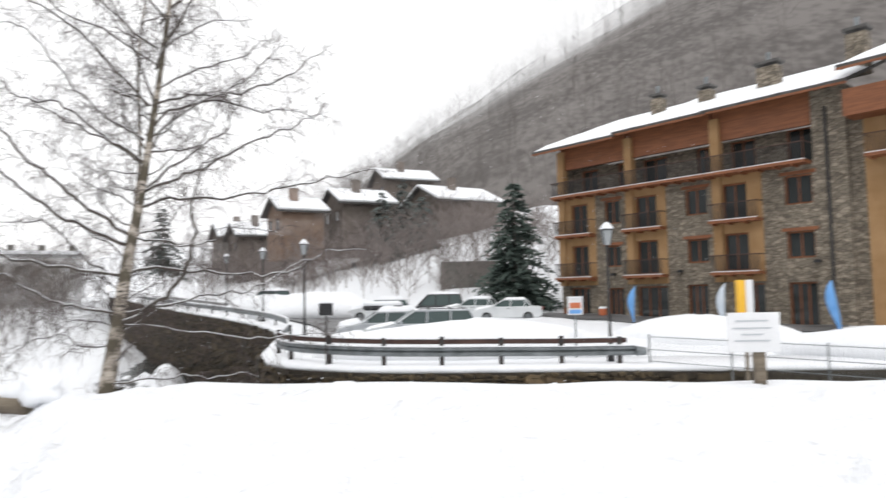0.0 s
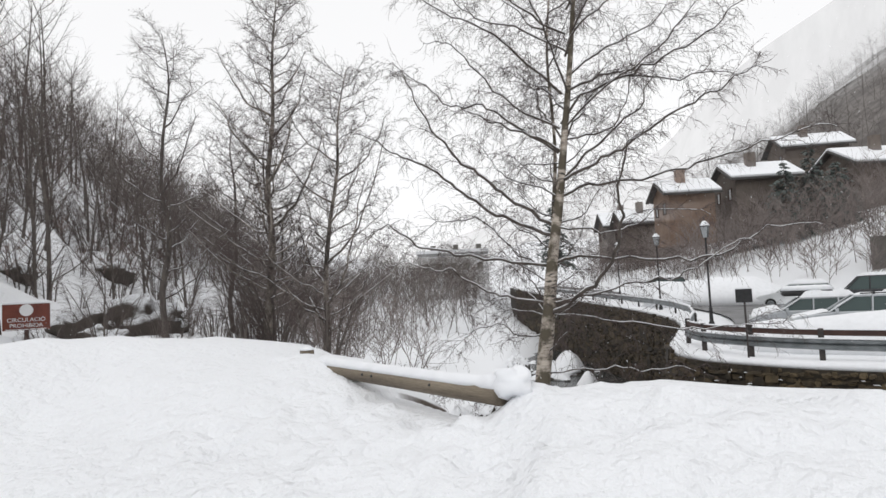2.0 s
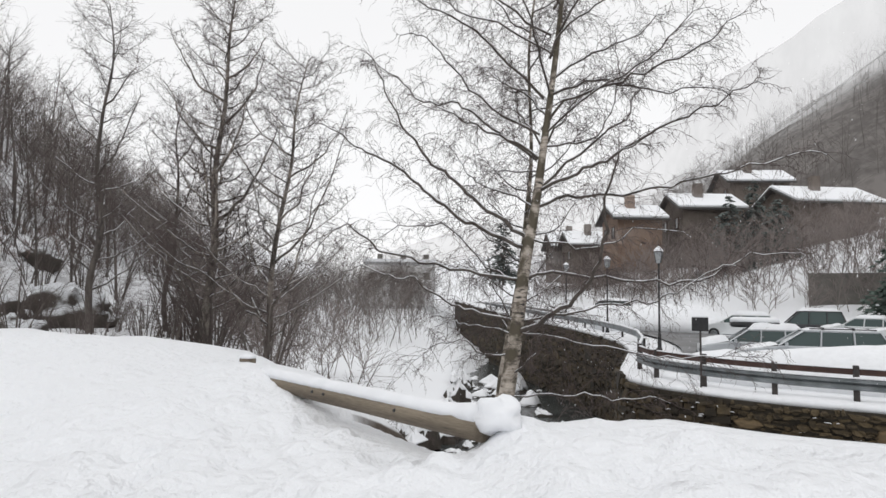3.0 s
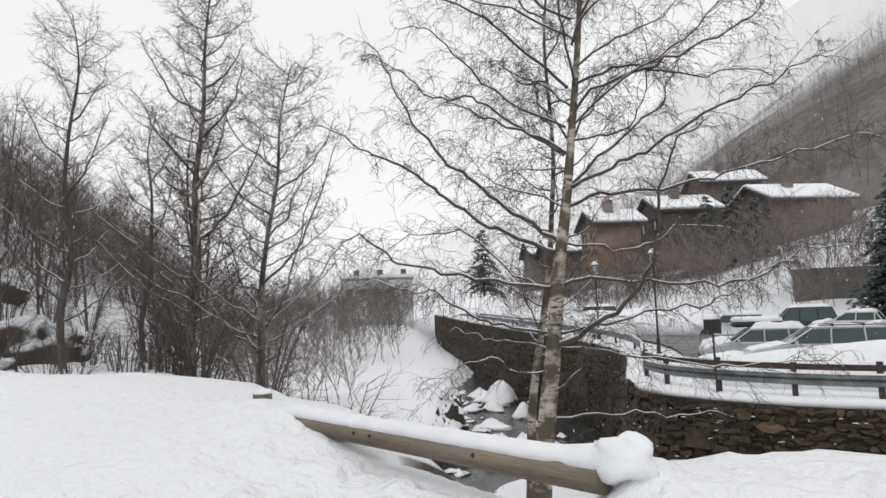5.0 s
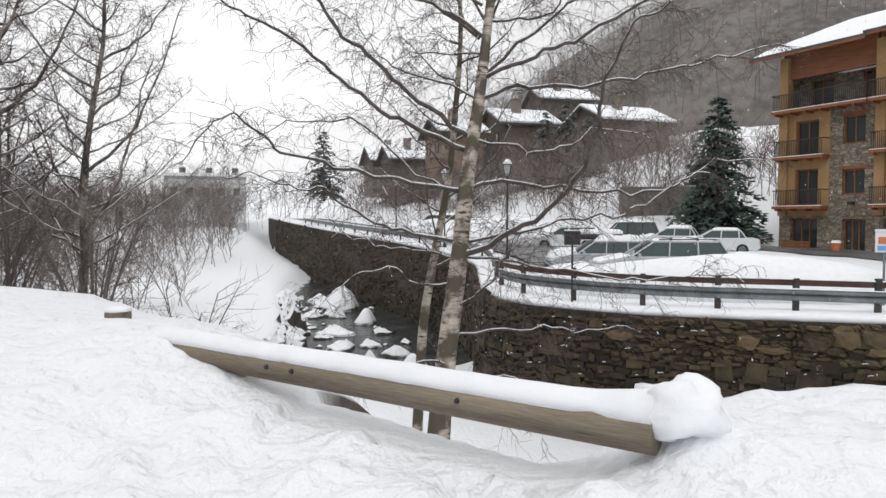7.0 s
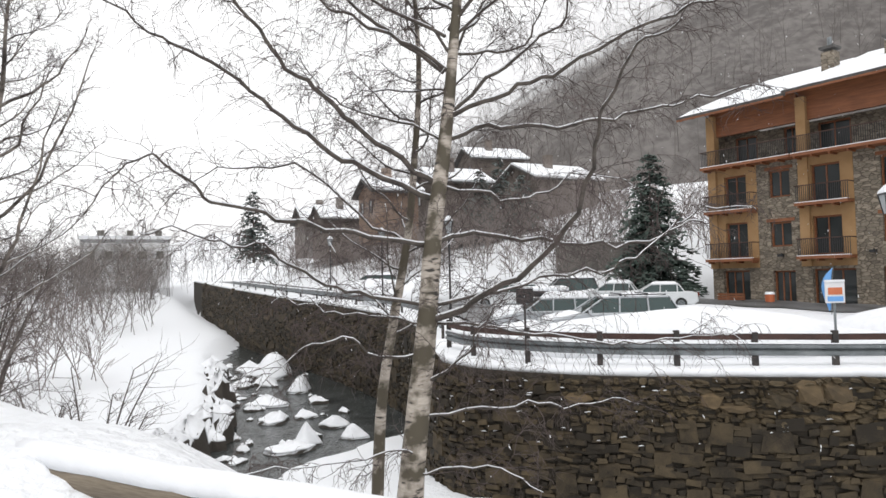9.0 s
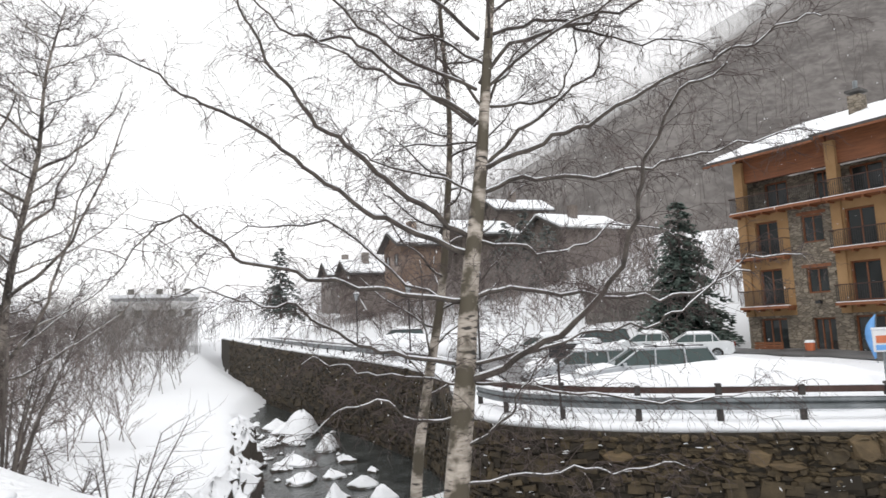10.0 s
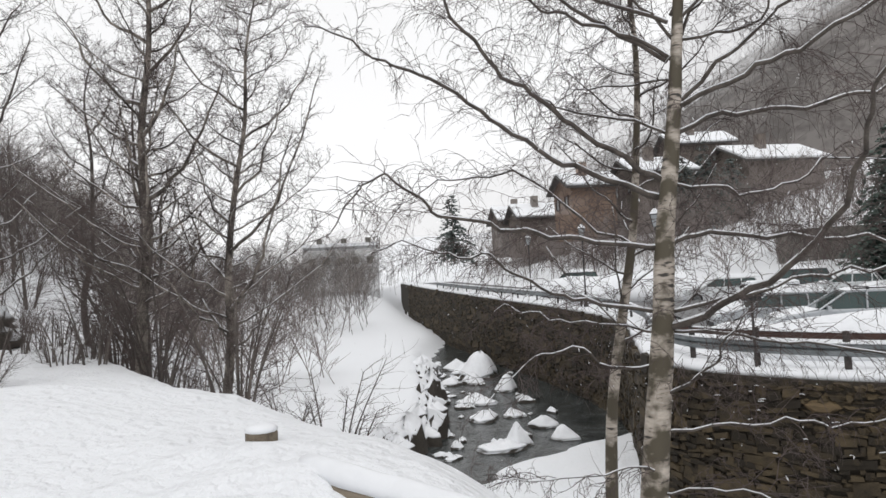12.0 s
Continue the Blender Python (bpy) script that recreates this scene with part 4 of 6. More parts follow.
    limb(0.035, (0.23, 0.49, 4.11), (-0.04, 0.61, 4.50), (-0.24, 0.71, 4.86), (-0.42, 0.79, 5.18))
    limb(0.035, (0.32, 0.49, 4.08), (0.51, 0.68, 4.47), (0.65, 0.82, 4.75), (0.88, 0.99, 5.06))
    limb(0.030, (0.13, 0.37, 3.06), (-0.35, 0.60, 3.32), (-1.00, 0.88, 3.55), (-1.40, 1.08, 3.90), (-1.75, 1.27, 4.34))
    limb(0.022, (0.13, 0.44, 3.68), (-0.38, 0.85, 3.75), (-0.86, 1.19, 3.91), (-1.21, 1.44, 3.85))
    limb(0.030, (-0.03, 0.06, 0.46), (0.25, -0.11, 0.54), (0.49, -0.33, 0.85), (0.67, -0.54, 1.13))
    limb(0.020, (-0.29, -0.07, -0.53), (-0.15, -0.18, -0.27), (-0.52, -0.35, -0.28), (-0.96, -0.57, -0.33), (-1.50, -0.87, -0.29))
    limb(0.020, (-0.00, -0.06, -0.47), (0.47, -0.38, -0.36), (0.84, -0.66, -0.35))
    limb(0.045, (0.00, 0.48, 3.94), (-0.42, 0.41, 4.30), (-0.77, 0.36, 4.55), (-1.17, 0.30, 4.88), (-1.89, 0.21, 4.99), (-2.21, 0.15, 5.40), (-2.79, 0.08, 5.80))
    limb(0.040, (0.38, 0.60, 5.07), (0.91, 0.77, 5.11), (1.41, 0.92, 5.07), (1.99, 1.10, 4.91), (2.70, 1.30, 4.93))
    limb(0.030, (0.35, 0.50, 4.16), (0.76, 0.61, 4.08), (1.22, 0.74, 4.25), (1.36, 0.90, 4.89), (1.41, 1.00, 5.34), (1.34, 1.10, 5.80))
    limb(0.045, (-0.01, 0.60, 4.96), (-0.62, 0.68, 5.83), (-1.33, 0.75, 6.55), (-2.34, 0.84, 7.22), (-3.03, 0.90, 7.84))
    limb(0.045, (0.11, 0.54, 4.50), (0.63, 0.59, 4.78), (1.35, 0.66, 4.98), (2.04, 0.73, 5.17), (2.70, 0.80, 5.44), (3.06, 0.84, 5.75))
    limb(0.040, (0.11, 0.66, 5.55), (0.53, 0.59, 5.94), (1.03, 0.53, 6.20), (1.54, 0.46, 6.35))
    limb(0.040, (0.04, 0.71, 6.02), (-0.58, 0.82, 6.74), (-1.07, 0.91, 7.41), (-1.84, 1.01, 8.08))
    limb(0.040, (0.06, 0.75, 6.38), (0.64, 0.88, 6.91), (1.10, 0.96, 7.14), (1.64, 1.05, 7.25))
    limb(0.040, (-0.03, 0.52, 4.27), (-0.73, 0.71, 4.89), (-1.65, 0.96, 5.82), (-2.23, 1.11, 6.52), (-2.81, 1.22, 6.78))
    for k in range(14):
        a = k * 2.4
        z = 4.4 + 0.3 * k
        root = min(trunk_line, key=lambda p: abs(p.z - z))
        d = Vector((math.cos(a), math.sin(a), 0))
        limb(0.036, root, root + d * 0.8 + Vector((0, 0, 0.6)), root + d * 1.7 + Vector((0, 0, 1.0)), root + d * 2.2 + Vector((0, 0, 1.5)))
    tagged(part("twig_mass", twigs, TWIG, tree), kind="stuff", label="fine drooping reddish twigs")
    tagged(part("limb_snow", snow, SNOW_CAP, tree), kind="stuff", label="thin lines of snow lying on the limbs")
    return tree


def bare_tree(name, x, y, z, height, r, seed, label, lean=(0, 0), limbs=22, low=0.2, spread=0.32, rise=0.75, mat=None, detail=2, category="tree", stems=1):
    rnd = random.Random(seed)
    tree = thing(name, pose(x, y, z), label, category)
    twigs, snow = Geo(), Geo()
    for s in range(stems):
        ang = rnd.uniform(0, 6.3)
        off = Vector((math.cos(ang), math.sin(ang), 0)) * (0.25 * r * 6 if stems > 1 else 0)
        ln = Vector((lean[0] + (off.x * 0.9 if stems > 1 else 0), lean[1] + (off.y * 0.9 if stems > 1 else 0), 0))
        h = height * (1 if s == 0 else rnd.uniform(0.65, 0.95))
        line = spline([off + ln * t + Vector((rnd.uniform(-.22, .22) * (t > 0), rnd.uniform(-.2, .2) * (t > 0), h * t - 0.3 * (t == 0))) for t in (0, 0.16, 0.33, 0.5, 0.67, 0.84, 1)], 4)
        n = len(line)
        part("trunk", Geo().tube(line, [r * (1 - 0.9 * i / (n - 1)) for i in range(n)], 9), mat or GREY_BARK, tree, smooth=True)
        for k in range(limbs):
            t = low + (0.97 - low) * k / limbs
            i = min(n - 2, int(t * (n - 1)))
            p = line[i].lerp(line[i + 1], t * (n - 1) - i)
            a = k * 2.399 + rnd.uniform(-0.4, 0.4)
            L = height * spread * (1.05 - 0.75 * t) * rnd.uniform(0.7, 1.15)
            out = Vector((math.cos(a), math.sin(a), 0))
            fork = k % 4 == 1 and t < 0.75
            up = rise * (1.5 if fork else 1.0)
            L *= 1.25 if fork else 1.0
            pts = [p, p + out * L * 0.45 + Vector((0, 0, L * 0.3 * up)), p + out * L * (0.85 if fork else 1.0) + Vector((0, 0, L * 0.95 * up))]
            grow_limb(tree, twigs, snow, pts, max(0.012, r * (0.5 if fork else 0.3) * (1 - 0.6 * t)), rnd, step=0.2, reach=0.95, droop=0.015, mat=mat or GREY_BARK, thick=0.55)
    tagged(part("twig_mass", twigs, TWIG, tree), kind="stuff")
    tagged(part("limb_snow", snow, SNOW_CAP, tree), kind="stuff")
    return tree


birch()

# ---- hotel ----
def window_unit(parent, x0, x1, z0, z1, y, glaze=3, name="window", bars=1):
    """A timber casement set in its opening, with frame, panes and sill."""
    w, h = x1 - x0, z1 - z0
    win = part(name, Geo().holed(x0, x1, z0, z1, y, y + 0.1, [(x0 + 0.09, x1 - 0.09, z0 + 0.09, z1 - 0.09)]), TIMBER, parent)
    n = bars + 1
    for k in range(n):
        a, b = x0 + 0.09 + (w - 0.18) * k / n, x0 + 0.09 + (w - 0.18) * (k + 1) / n
        part("pane", Geo().box(((a + b) / 2, y + 0.06, (z0 + z1) / 2), (b - a - 0.05, 0.02, h - 0.2)), GLASS, win)
        if k:
            part("mullion", Geo().box((a, y + 0.05, (z0 + z1) / 2), (0.07, 0.08, h - 0.16)), TIMBER, win)
    return win


def balcony(parent, x0, x1, z, depth, posts=True):
    b = part("balcony", Geo().box(((x0 + x1) / 2, -depth / 2, z), (x1 - x0, depth, 0.16)), TIMBER, parent, "timber balcony with dark iron railing")
    part("floor_snow", Geo().box(((x0 + x1) / 2, -depth + 0.12, z + 0.1), (x1 - x0 - 0.05, 0.2, 0.04)), SNOW_CAP, b)
    part("handrail", Geo().tube([(x0, 0, z + 1.0), (x0, -depth + 0.05, z + 1.0), (x1, -depth + 0.05, z + 1.0), (x1, 0, z + 1.0)], 0.03, 5), DARK_TIMBER, b)
    bars = Geo()
    k = x0 + 0.1
    while k < x1:
        bars.box((k, -depth + 0.05, z + 0.53), (0.028, 0.028, 0.92))
        k += 0.105
    tagged(part("railing_infill", bars, BLACK, b), kind="stuff")
    for k in np.arange(x0 + 0.2, x1, 0.9):
        part("joist", Geo().box((k, -depth / 2, z - 0.13), (0.1, depth - 0.1, 0.12)), TIMBER, b)
    return b


def roof_piece(parent, x0, x1, z_eave, over=1.3, depth=9.0, pitch=0.36):
    """Slate on boards, sloping up from the eaves, with a thick sheet of snow."""
    m = Matrix.Rotation(math.atan(pitch), 3, "X")
    L = (depth + over) / math.cos(math.atan(pitch))
    cy, cz = (depth - over) / 2, z_eave + pitch * (depth + over) / 2
    r = part("roof", Geo().box(((x0 + x1) / 2, cy, cz), (x1 - x0, L, 0.16), m), SLATE, parent, "dark boarded roof edge")
    g = Geo()
    rows = []
    for j in range(13):
        y = -over + 0.12 + (depth + over - 0.2) * j / 12
        row = []
        for i in range(15):
            x = x0 + 0.08 + (x1 - x0 - 0.16) * i / 14
            edge = min(i, 14 - i, j) == 0
            row.append((x, y + (0.1 * nz(x, j, 0.8, 3) if j == 0 else 0), z_eave + pitch * (y + over) + 0.09 + (0.0 if edge else 0.2 + 0.04 * nz(x, y, 0.6, 2))))
        rows.append(row)
    g.loft(rows, closed=False, caps=False)
    part("roof_snow", g, SNOW_CAP, r, "thick snow lying on the roof", smooth=True)
    part("fascia", Geo().box(((x0 + x1) / 2, -over + 0.04, z_eave - 0.06), (x1 - x0, 0.05, 0.2)), TIMBER, r)
    for k in np.arange(x0 + 0.25, x1, 0.85):
        part("rafter", Geo().box((k, -over / 2, z_eave + pitch * over / 2 - 0.14), (0.12, over, 0.14), m), TIMBER, r)
    return r


def chimney(parent, x, y, z, w=0.9):
    c = part("chimney", Geo().box((x, y, z + 0.6), (w, 0.8, 2.2)), FACADE, parent, "stone chimney with dark capped flue")
    part("flue", Geo().box((x, y, z + 1.95), (w * 1.2, 1.0, 0.14)), SLATE, c)
    part("cowl", Geo().tube([(x, y, z + 2.0), (x, y, z + 2.6)], 0.13, 8), STEEL, c)


def hotel():
    m = pose(8.13, 46.35, -1.1, 0, 0, math.degrees(math.atan2(-0.74887, 0.66271)))
    h = thing("hotel", m, "four-storey rubble-stone hotel with ochre strips and timber balconies", "building")
    Z = 1.1
    secs = ((-1.0, 2.0, 4.45, 0.0), (4.45, 7.2, 10.2, 0.0), (10.2, 12.95, 17.2, 0.0))
    EAVES = ((11.0, 1.25), (11.2, 1.05), (11.3, 0.85))
    stone_holes, tan_holes, wins = [], [], []
    for n, (a, b, c, _) in enumerate(secs):
        doors = {0: (-0.02, 1.36), 1: (5.05, 6.55), 2: (10.7, 12.12)}[n]
        side_w = {0: (2.7, 3.9), 1: (8.45, 9.8), 2: (14.1, 15.5)}[n]
        for z0, z1 in ((2.25, 4.35), (5.05, 7.15)):
            tan_holes.append((*doors, z0 + Z, z1 + Z))
            wins.append((*doors, z0 + Z, z1 + Z))
        for z0, z1 in ((2.8, 4.2), (5.6, 7.15)):
            stone_holes.append((*side_w, z0 + Z, z1 + Z))
            wins.append((*side_w, z0 + Z, z1 + Z))
    ground_holes = [(-0.3, 1.35, 0.2, 2.6), (2.75, 4.0, 0.2, 2.55), (4.95, 7.1, 0.2, 2.6), (8.35, 9.65, 0.2, 2.65), (11.2, 12.85, 0.2, 2.65), (14.05, 15.5, 0.2, 2.65)]
    loft_holes = [(0.1, 1.5, 8.0 + Z, 9.6 + Z), (3.1, 4.0, 7.7 + Z, 9.7 + Z), (5.0, 6.7, 8.0 + Z, 9.6 + Z), (8.7, 9.8, 7.7 + Z, 9.7 + Z), (10.8, 12.2, 8.0 + Z, 9.7 + Z), (13.9, 15.4, 7.75 + Z, 9.8 + Z)]
    for n, (a, b, c, _) in enumerate(secs):
        part("stucco_wall", Geo().holed(a, b, 2.75, 7.65 + Z, 0.0, 0.4, [q for q in tan_holes if a <= q[0] < b]), STUCCO, h, "smooth ochre stucco")
        part("stone_wall", Geo().holed(b, c, 2.75, 7.65 + Z, 0.03, 0.43, [q for q in stone_holes if b <= q[0] < c]), FACADE, h, "grey-brown rubble stone")
        part("ground_floor_wall", Geo().holed(a, c, -0.5, 2.75, 0.05, 0.45, [q for q in ground_holes if a <= q[0] < c]), FACADE, h, "grey-brown rubble stone")
        end = c if n < 2 else 15.6
        part("loft_wall", Geo().holed(a, end, 7.65 + Z, 9.75 + Z, 1.2, 1.5, [q for q in loft_holes if a <= q[0] < end]), FACADE, h, "rubble stone wall behind the top balcony")
        eave, over = EAVES[n]
        top = eave + Z + 0.36 * (over + 0.1) - 0.1
        part("beam_band", Geo().box(((a + end) / 2, 0.25, (9.68 + Z + top) / 2), (end - a - 0.1, 0.25, top - 9.68 - Z)), TIMBER, h, "broad varnished timber band under the eaves")
        part("pillar", Geo().box((a + 0.26, 0.1, 6.3 + Z), (0.52, 0.5, 9.3)), STUCCO, h, "ochre stucco pillar")
        balcony(h, a + 0.0, end - 0.05, 7.68 + Z, 0.95)
        balcony(h, a + 0.02, b, 5.0 + Z, 0.75)
        balcony(h, a + 0.02, b, 2.12 + Z, 0.75)
    part("corner_wall", Geo().box((16.4, 0.75, 9.55 + Z), (1.6, 1.44, 3.8)), FACADE, h, "rubble stone wall")
    for x0, x1, z0, z1 in wins:
        window_unit(h, x0, x1, z0, z1, 0.2)
    for x0, x1, z0, z1 in loft_holes:
        window_unit(h, x0, x1, z0, z1, 1.28)
    for x0, x1, z0, z1 in ground_holes:
        window_unit(h, x0, x1, z0, z1, 0.28, bars=2)
    for x0, x1, z0, z1 in stone_holes:
        part("lintel", Geo().box(((x0 + x1) / 2, 0.1, z1 + 0.1), (x1 - x0 + 0.4, 0.2, 0.18)), TIMBER, h)
    part("side_wall", Geo().box((-0.8, 5.0, 4.9 + Z), (0.4, 9.2, 11.6)), FACADE, h, "rubble stone end wall")
    part("end_wall", Geo().box((17.0, 5.2, 4.9 + Z), (0.4, 9.2, 11.6)), FACADE, h, "rubble stone end wall")
    part("back_wall", Geo().box((8, 9.5, 4.9 + Z), (17.5, 0.4, 11.6)), FACADE, h, "rubble stone back wall")
    part("inner_floor", Geo().box((8, 4.9, 2.7), (17, 8.6, 0.2)), CONCRETE, h)
    part("inner_ceiling", Geo().box((8, 4.9, 7.5 + Z), (17, 6.8, 0.2)), CONCRETE, h)
    for (x0, x1), (eave, over) in zip(((-2.3, 4.4), (4.2, 10.35), (10.0, 17.6)), EAVES):
        roof_piece(h, x0, x1, eave + Z, over)
    chimney(h, 4.6, 4.0, 12.5 + Z, 0.7)
    chimney(h, 7.8, 4.5, 12.4 + Z, 0.8)
    chimney(h, 12.0, 4.0, 12.7 + Z, 1.2)
    chimney(h, 17.0, 3.2, 13.0 + Z, 1.0)
    part("downpipe", Geo().tube([(16.3, -0.05, 10.4 + Z), (16.3, -0.05, 0.2)], 0.07, 8), BLACK, h, "dark rain pipe")
    for x, z in ((3.3, 2.3), (8.0, 2.35), (15.6, 2.6)):
        lamp = part("wall_lamp", Geo().box((x, -0.1, z + Z), (0.28, 0.3, 0.14)), BLACK, h)
        part("lamp_arm", Geo().box((x, 0.02, z + Z + 0.1), (0.05, 0.2, 0.05)), BLACK, lamp)
    return h


hotel()


def annex():
    """The ochre wing beyond the hotel's stone corner."""
    m = pose(8.13, 46.35, -1.1, 0, 0, math.degrees(math.atan2(-0.74887, 0.66271)))
    a = thing("annex_building", m, "ochre stucco wing with a timber-boarded overhang under a snowy roof", "building")
    part("wall", Geo().holed(17.9, 27, -0.5, 11.6, 0.2, 0.6, [(19.6, 21.0, 3.4, 5.4), (19.6, 21.0, 6.2, 8.2), (23.2, 24.6, 3.4, 5.4), (23.2, 24.6, 6.2, 8.2)]), STUCCO, a, "smooth ochre stucco")
    for x in (19.6, 23.2):
        for z in (3.4, 6.2):
            window_unit(a, x, x + 1.4, z, z + 2.0, 0.35)
    part("recess_wall", Geo().box((17.55, 0.55, 5.6), (0.7, 0.4, 12.2)), FACADE, a, "rubble stone")
    part("back", Geo().box((22.4, 5, 5.5), (9.0, 8.6, 11.8)), STUCCO, a)
    part("overhang", Geo().box((22.0, -0.5, 11.2), (9.0, 1.4, 1.3)), TIMBER, a, "varnished timber overhang")
    balcony(a, 18.2, 26, 8.6, 0.9)
    roof_piece(a, 17.4, 28, 12.9, over=1.6)


annex()

# ---- street furniture and vehicles ----
def street_lamp(x, y, z, height=4.5):
    lamp = thing("street_lamp", pose(x, y, z), "black cast-iron street lamp with a snow-topped glass lantern", "street lamp", "lamps along the road")
    g = Geo()
    prof = [(0.13, -0.2), (0.13, 0.25), (0.09, 0.32), (0.075, 0.9), (0.05, 1.0), (0.042, height - 0.85), (0.07, height - 0.8), (0.03, height - 0.72)]
    g.loft([[(r * math.cos(w), r * math.sin(w), h) for w in np.linspace(0, 6.283, 10, endpoint=False)] for r, h in prof])
    part("pole", g, BLACK, lamp, smooth=False)
    t = height - 0.72
    sq = lambda r, h: [(r * math.cos(w), r * math.sin(w), h) for w in (0.785, 2.356, 3.927, 5.498)]
    head = part("lantern", Geo().loft([sq(0.13, t), sq(0.235, t + 0.5)]), clear_glass("lantern_glass", (0.35, 0.37, 0.38), 0.2), lamp, "four-sided glass lantern")
    for w in (0.785, 2.356, 3.927, 5.498):
        part("frame_bar", Geo().tube([(0.135 * math.cos(w), 0.135 * math.sin(w), t), (0.245 * math.cos(w), 0.245 * math.sin(w), t + 0.5)], 0.016, 5), BLACK, head)
    part("hood", Geo().loft([sq(0.28, t + 0.5), sq(0.26, t + 0.54), sq(0.1, t + 0.7)]), BLACK, head)
    part("hood_snow", Geo().loft([sq(0.27, t + 0.55), sq(0.24, t + 0.62), sq(0.1, t + 0.76), sq(0.03, t + 0.79)]), SNOW_CAP, head)
    part("finial", Geo().tube([(0, 0, t + 0.78), (0, 0, t + 0.9)], [0.03, 0.012], 6), BLACK, head)
    return lamp


street_lamp(5.25, 23.45, -1.1, 4.75)
street_lamp(-7.5, 33.8, -0.75, 4.9)
street_lamp(-12.5, 44.0, -0.4, 4.9)
street_lamp(-19, 56, 0.0, 4.9)


def square_sign():
    s = thing("road_sign", pose(-4.45, 23.55, -0.95), "small square sign seen from its dark back, on a thin post", "road sign")
    part("post", Geo().tube([(0, 0, -0.2), (0, 0, 1.75)], 0.032, 8), POST_STEEL, s)
    bevelled(part("plate", Geo().box((0, -0.05, 1.88), (0.48, 0.03, 0.42)), BLACK, s, "dark square plate"), 0.02)
    for z in (1.75, 2.0):
        part("clamp", Geo().box((0, -0.02, z), (0.3, 0.04, 0.04)), STEEL, s)
    part("plate_snow", Geo().box((0, -0.05, 2.105), (0.46, 0.06, 0.04)), SNOW_CAP, s)


square_sign()


def notice_board():
    """White sheet of paper on a squared timber post, in the snow bank."""
    s = thing("notice_sign", pose(2.86, 7.05, 0.35, 0, 0, -4), "white paper notice on a squared pale timber post", "sign")
    bevelled(part("post", Geo().box((0.06, 0.04, 0.05), (0.1, 0.09, 0.95)), LOG_WOOD, s, "pale squared post"), 0.006)
    bevelled(part("board", Geo().box((0, -0.02, 0.66), (0.49, 0.02, 0.38)), WHITE, s, "white paper notice"), 0.004)
    for k, (w, z) in enumerate(((0.3, 0.77), (0.36, 0.7), (0.2, 0.64), (0.33, 0.58))):
        part("writing_line", Geo().box((-0.02, -0.034, z), (w, 0.004, 0.014)), grained("faint_ink", (0.42, 0.44, 0.47), (0.52, 0.54, 0.56), 5), s)
    pole = thing("snow_pole", pose(3.02, 7.6, 0.25, 0, 0, 0), "yellow and white snow marker pole", "marker pole")
    part("yellow_sleeve", Geo().box((-0.03, 0, 1.06), (0.08, 0.06, 0.42)), YELLOW, pole, "yellow sleeve")
    part("white_sleeve", Geo().box((0.055, 0, 1.06), (0.075, 0.05, 0.42)), WHITE, pole)
    part("stake", Geo().box((0.01, 0, 0.4), (0.03, 0.03, 1.0)), LOG_WOOD, pole)


notice_board()


def lettering(text, size, m, mat, parent, name="lettering"):
    cu = bpy.data.curves.new(name, "FONT")
    cu.body, cu.size, cu.align_x, cu.align_y, cu.extrude = text, size, "CENTER", "CENTER", 0.004
    tmp = bpy.data.objects.new(name, cu)
    scene.collection.objects.link(tmp)
    me = bpy.data.meshes.new_from_object(tmp.evaluated_get(bpy.context.evaluated_depsgraph_get()))
    bpy.data.objects.remove(tmp)
    me.materials.clear()
    me.materials.append(mat)
    ob = new(name, me)
    ob.parent = parent
    ob.matrix_basis = m
    return ob


def brown_sign():
    s = thing("forest_road_sign", pose(-20.2, 10.2, 0.12, 0, 0, 62), "reddish-brown wooden board sign with white lettering on a post", "sign")
    bevelled(part("post", Geo().box((0, 0.06, 0.5), (0.11, 0.11, 1.2)), DARK_TIMBER, s), 0.01)
    bevelled(part("board", Geo().box((0, 0, 1.25), (1.1, 0.07, 0.7)), SIGN_BROWN, s, "reddish-brown painted board"), 0.015)
    part("round_emblem", Geo().tube([(0, -0.037, 1.43), (0, -0.046, 1.43)], 0.16, 20), WHITE, s, "round white emblem")
    lettering("CIRCULACIÓ", 0.15, pose(0, -0.04, 1.17, 90, 0, 0), WHITE, s)
    lettering("PROHIBIDA", 0.15, pose(0, -0.04, 1.02, 90, 0, 0), WHITE, s)
    part("writing_line", Geo().box((0, -0.04, 0.92), (0.95, 0.01, 0.02)), WHITE, s)
    bevelled(part("board_snow", Geo().box((0, 0, 1.63), (1.1, 0.12, 0.07)), SNOW_CAP, s), 0.02)


brown_sign()


def wheel(parent, x, y, r=0.32):
    t = part("wheel", Geo().tube([(x, y - 0.1, r), (x, y + 0.1, r)], r, 18), RUBBER, parent)
    part("rim", Geo().tube([(x, y - 0.11, r), (x, y + 0.11, r)], r * 0.62, 12), STEEL, t)
    for k in range(5):
        w = k * 1.2566
        s = 1 if y > 0 else -1
        part("spoke", Geo().box((x + 0.1 * math.cos(w), y + s * 0.115, r + 0.1 * math.sin(w)), (0.05, 0.012, 0.05)), BLACK, t)


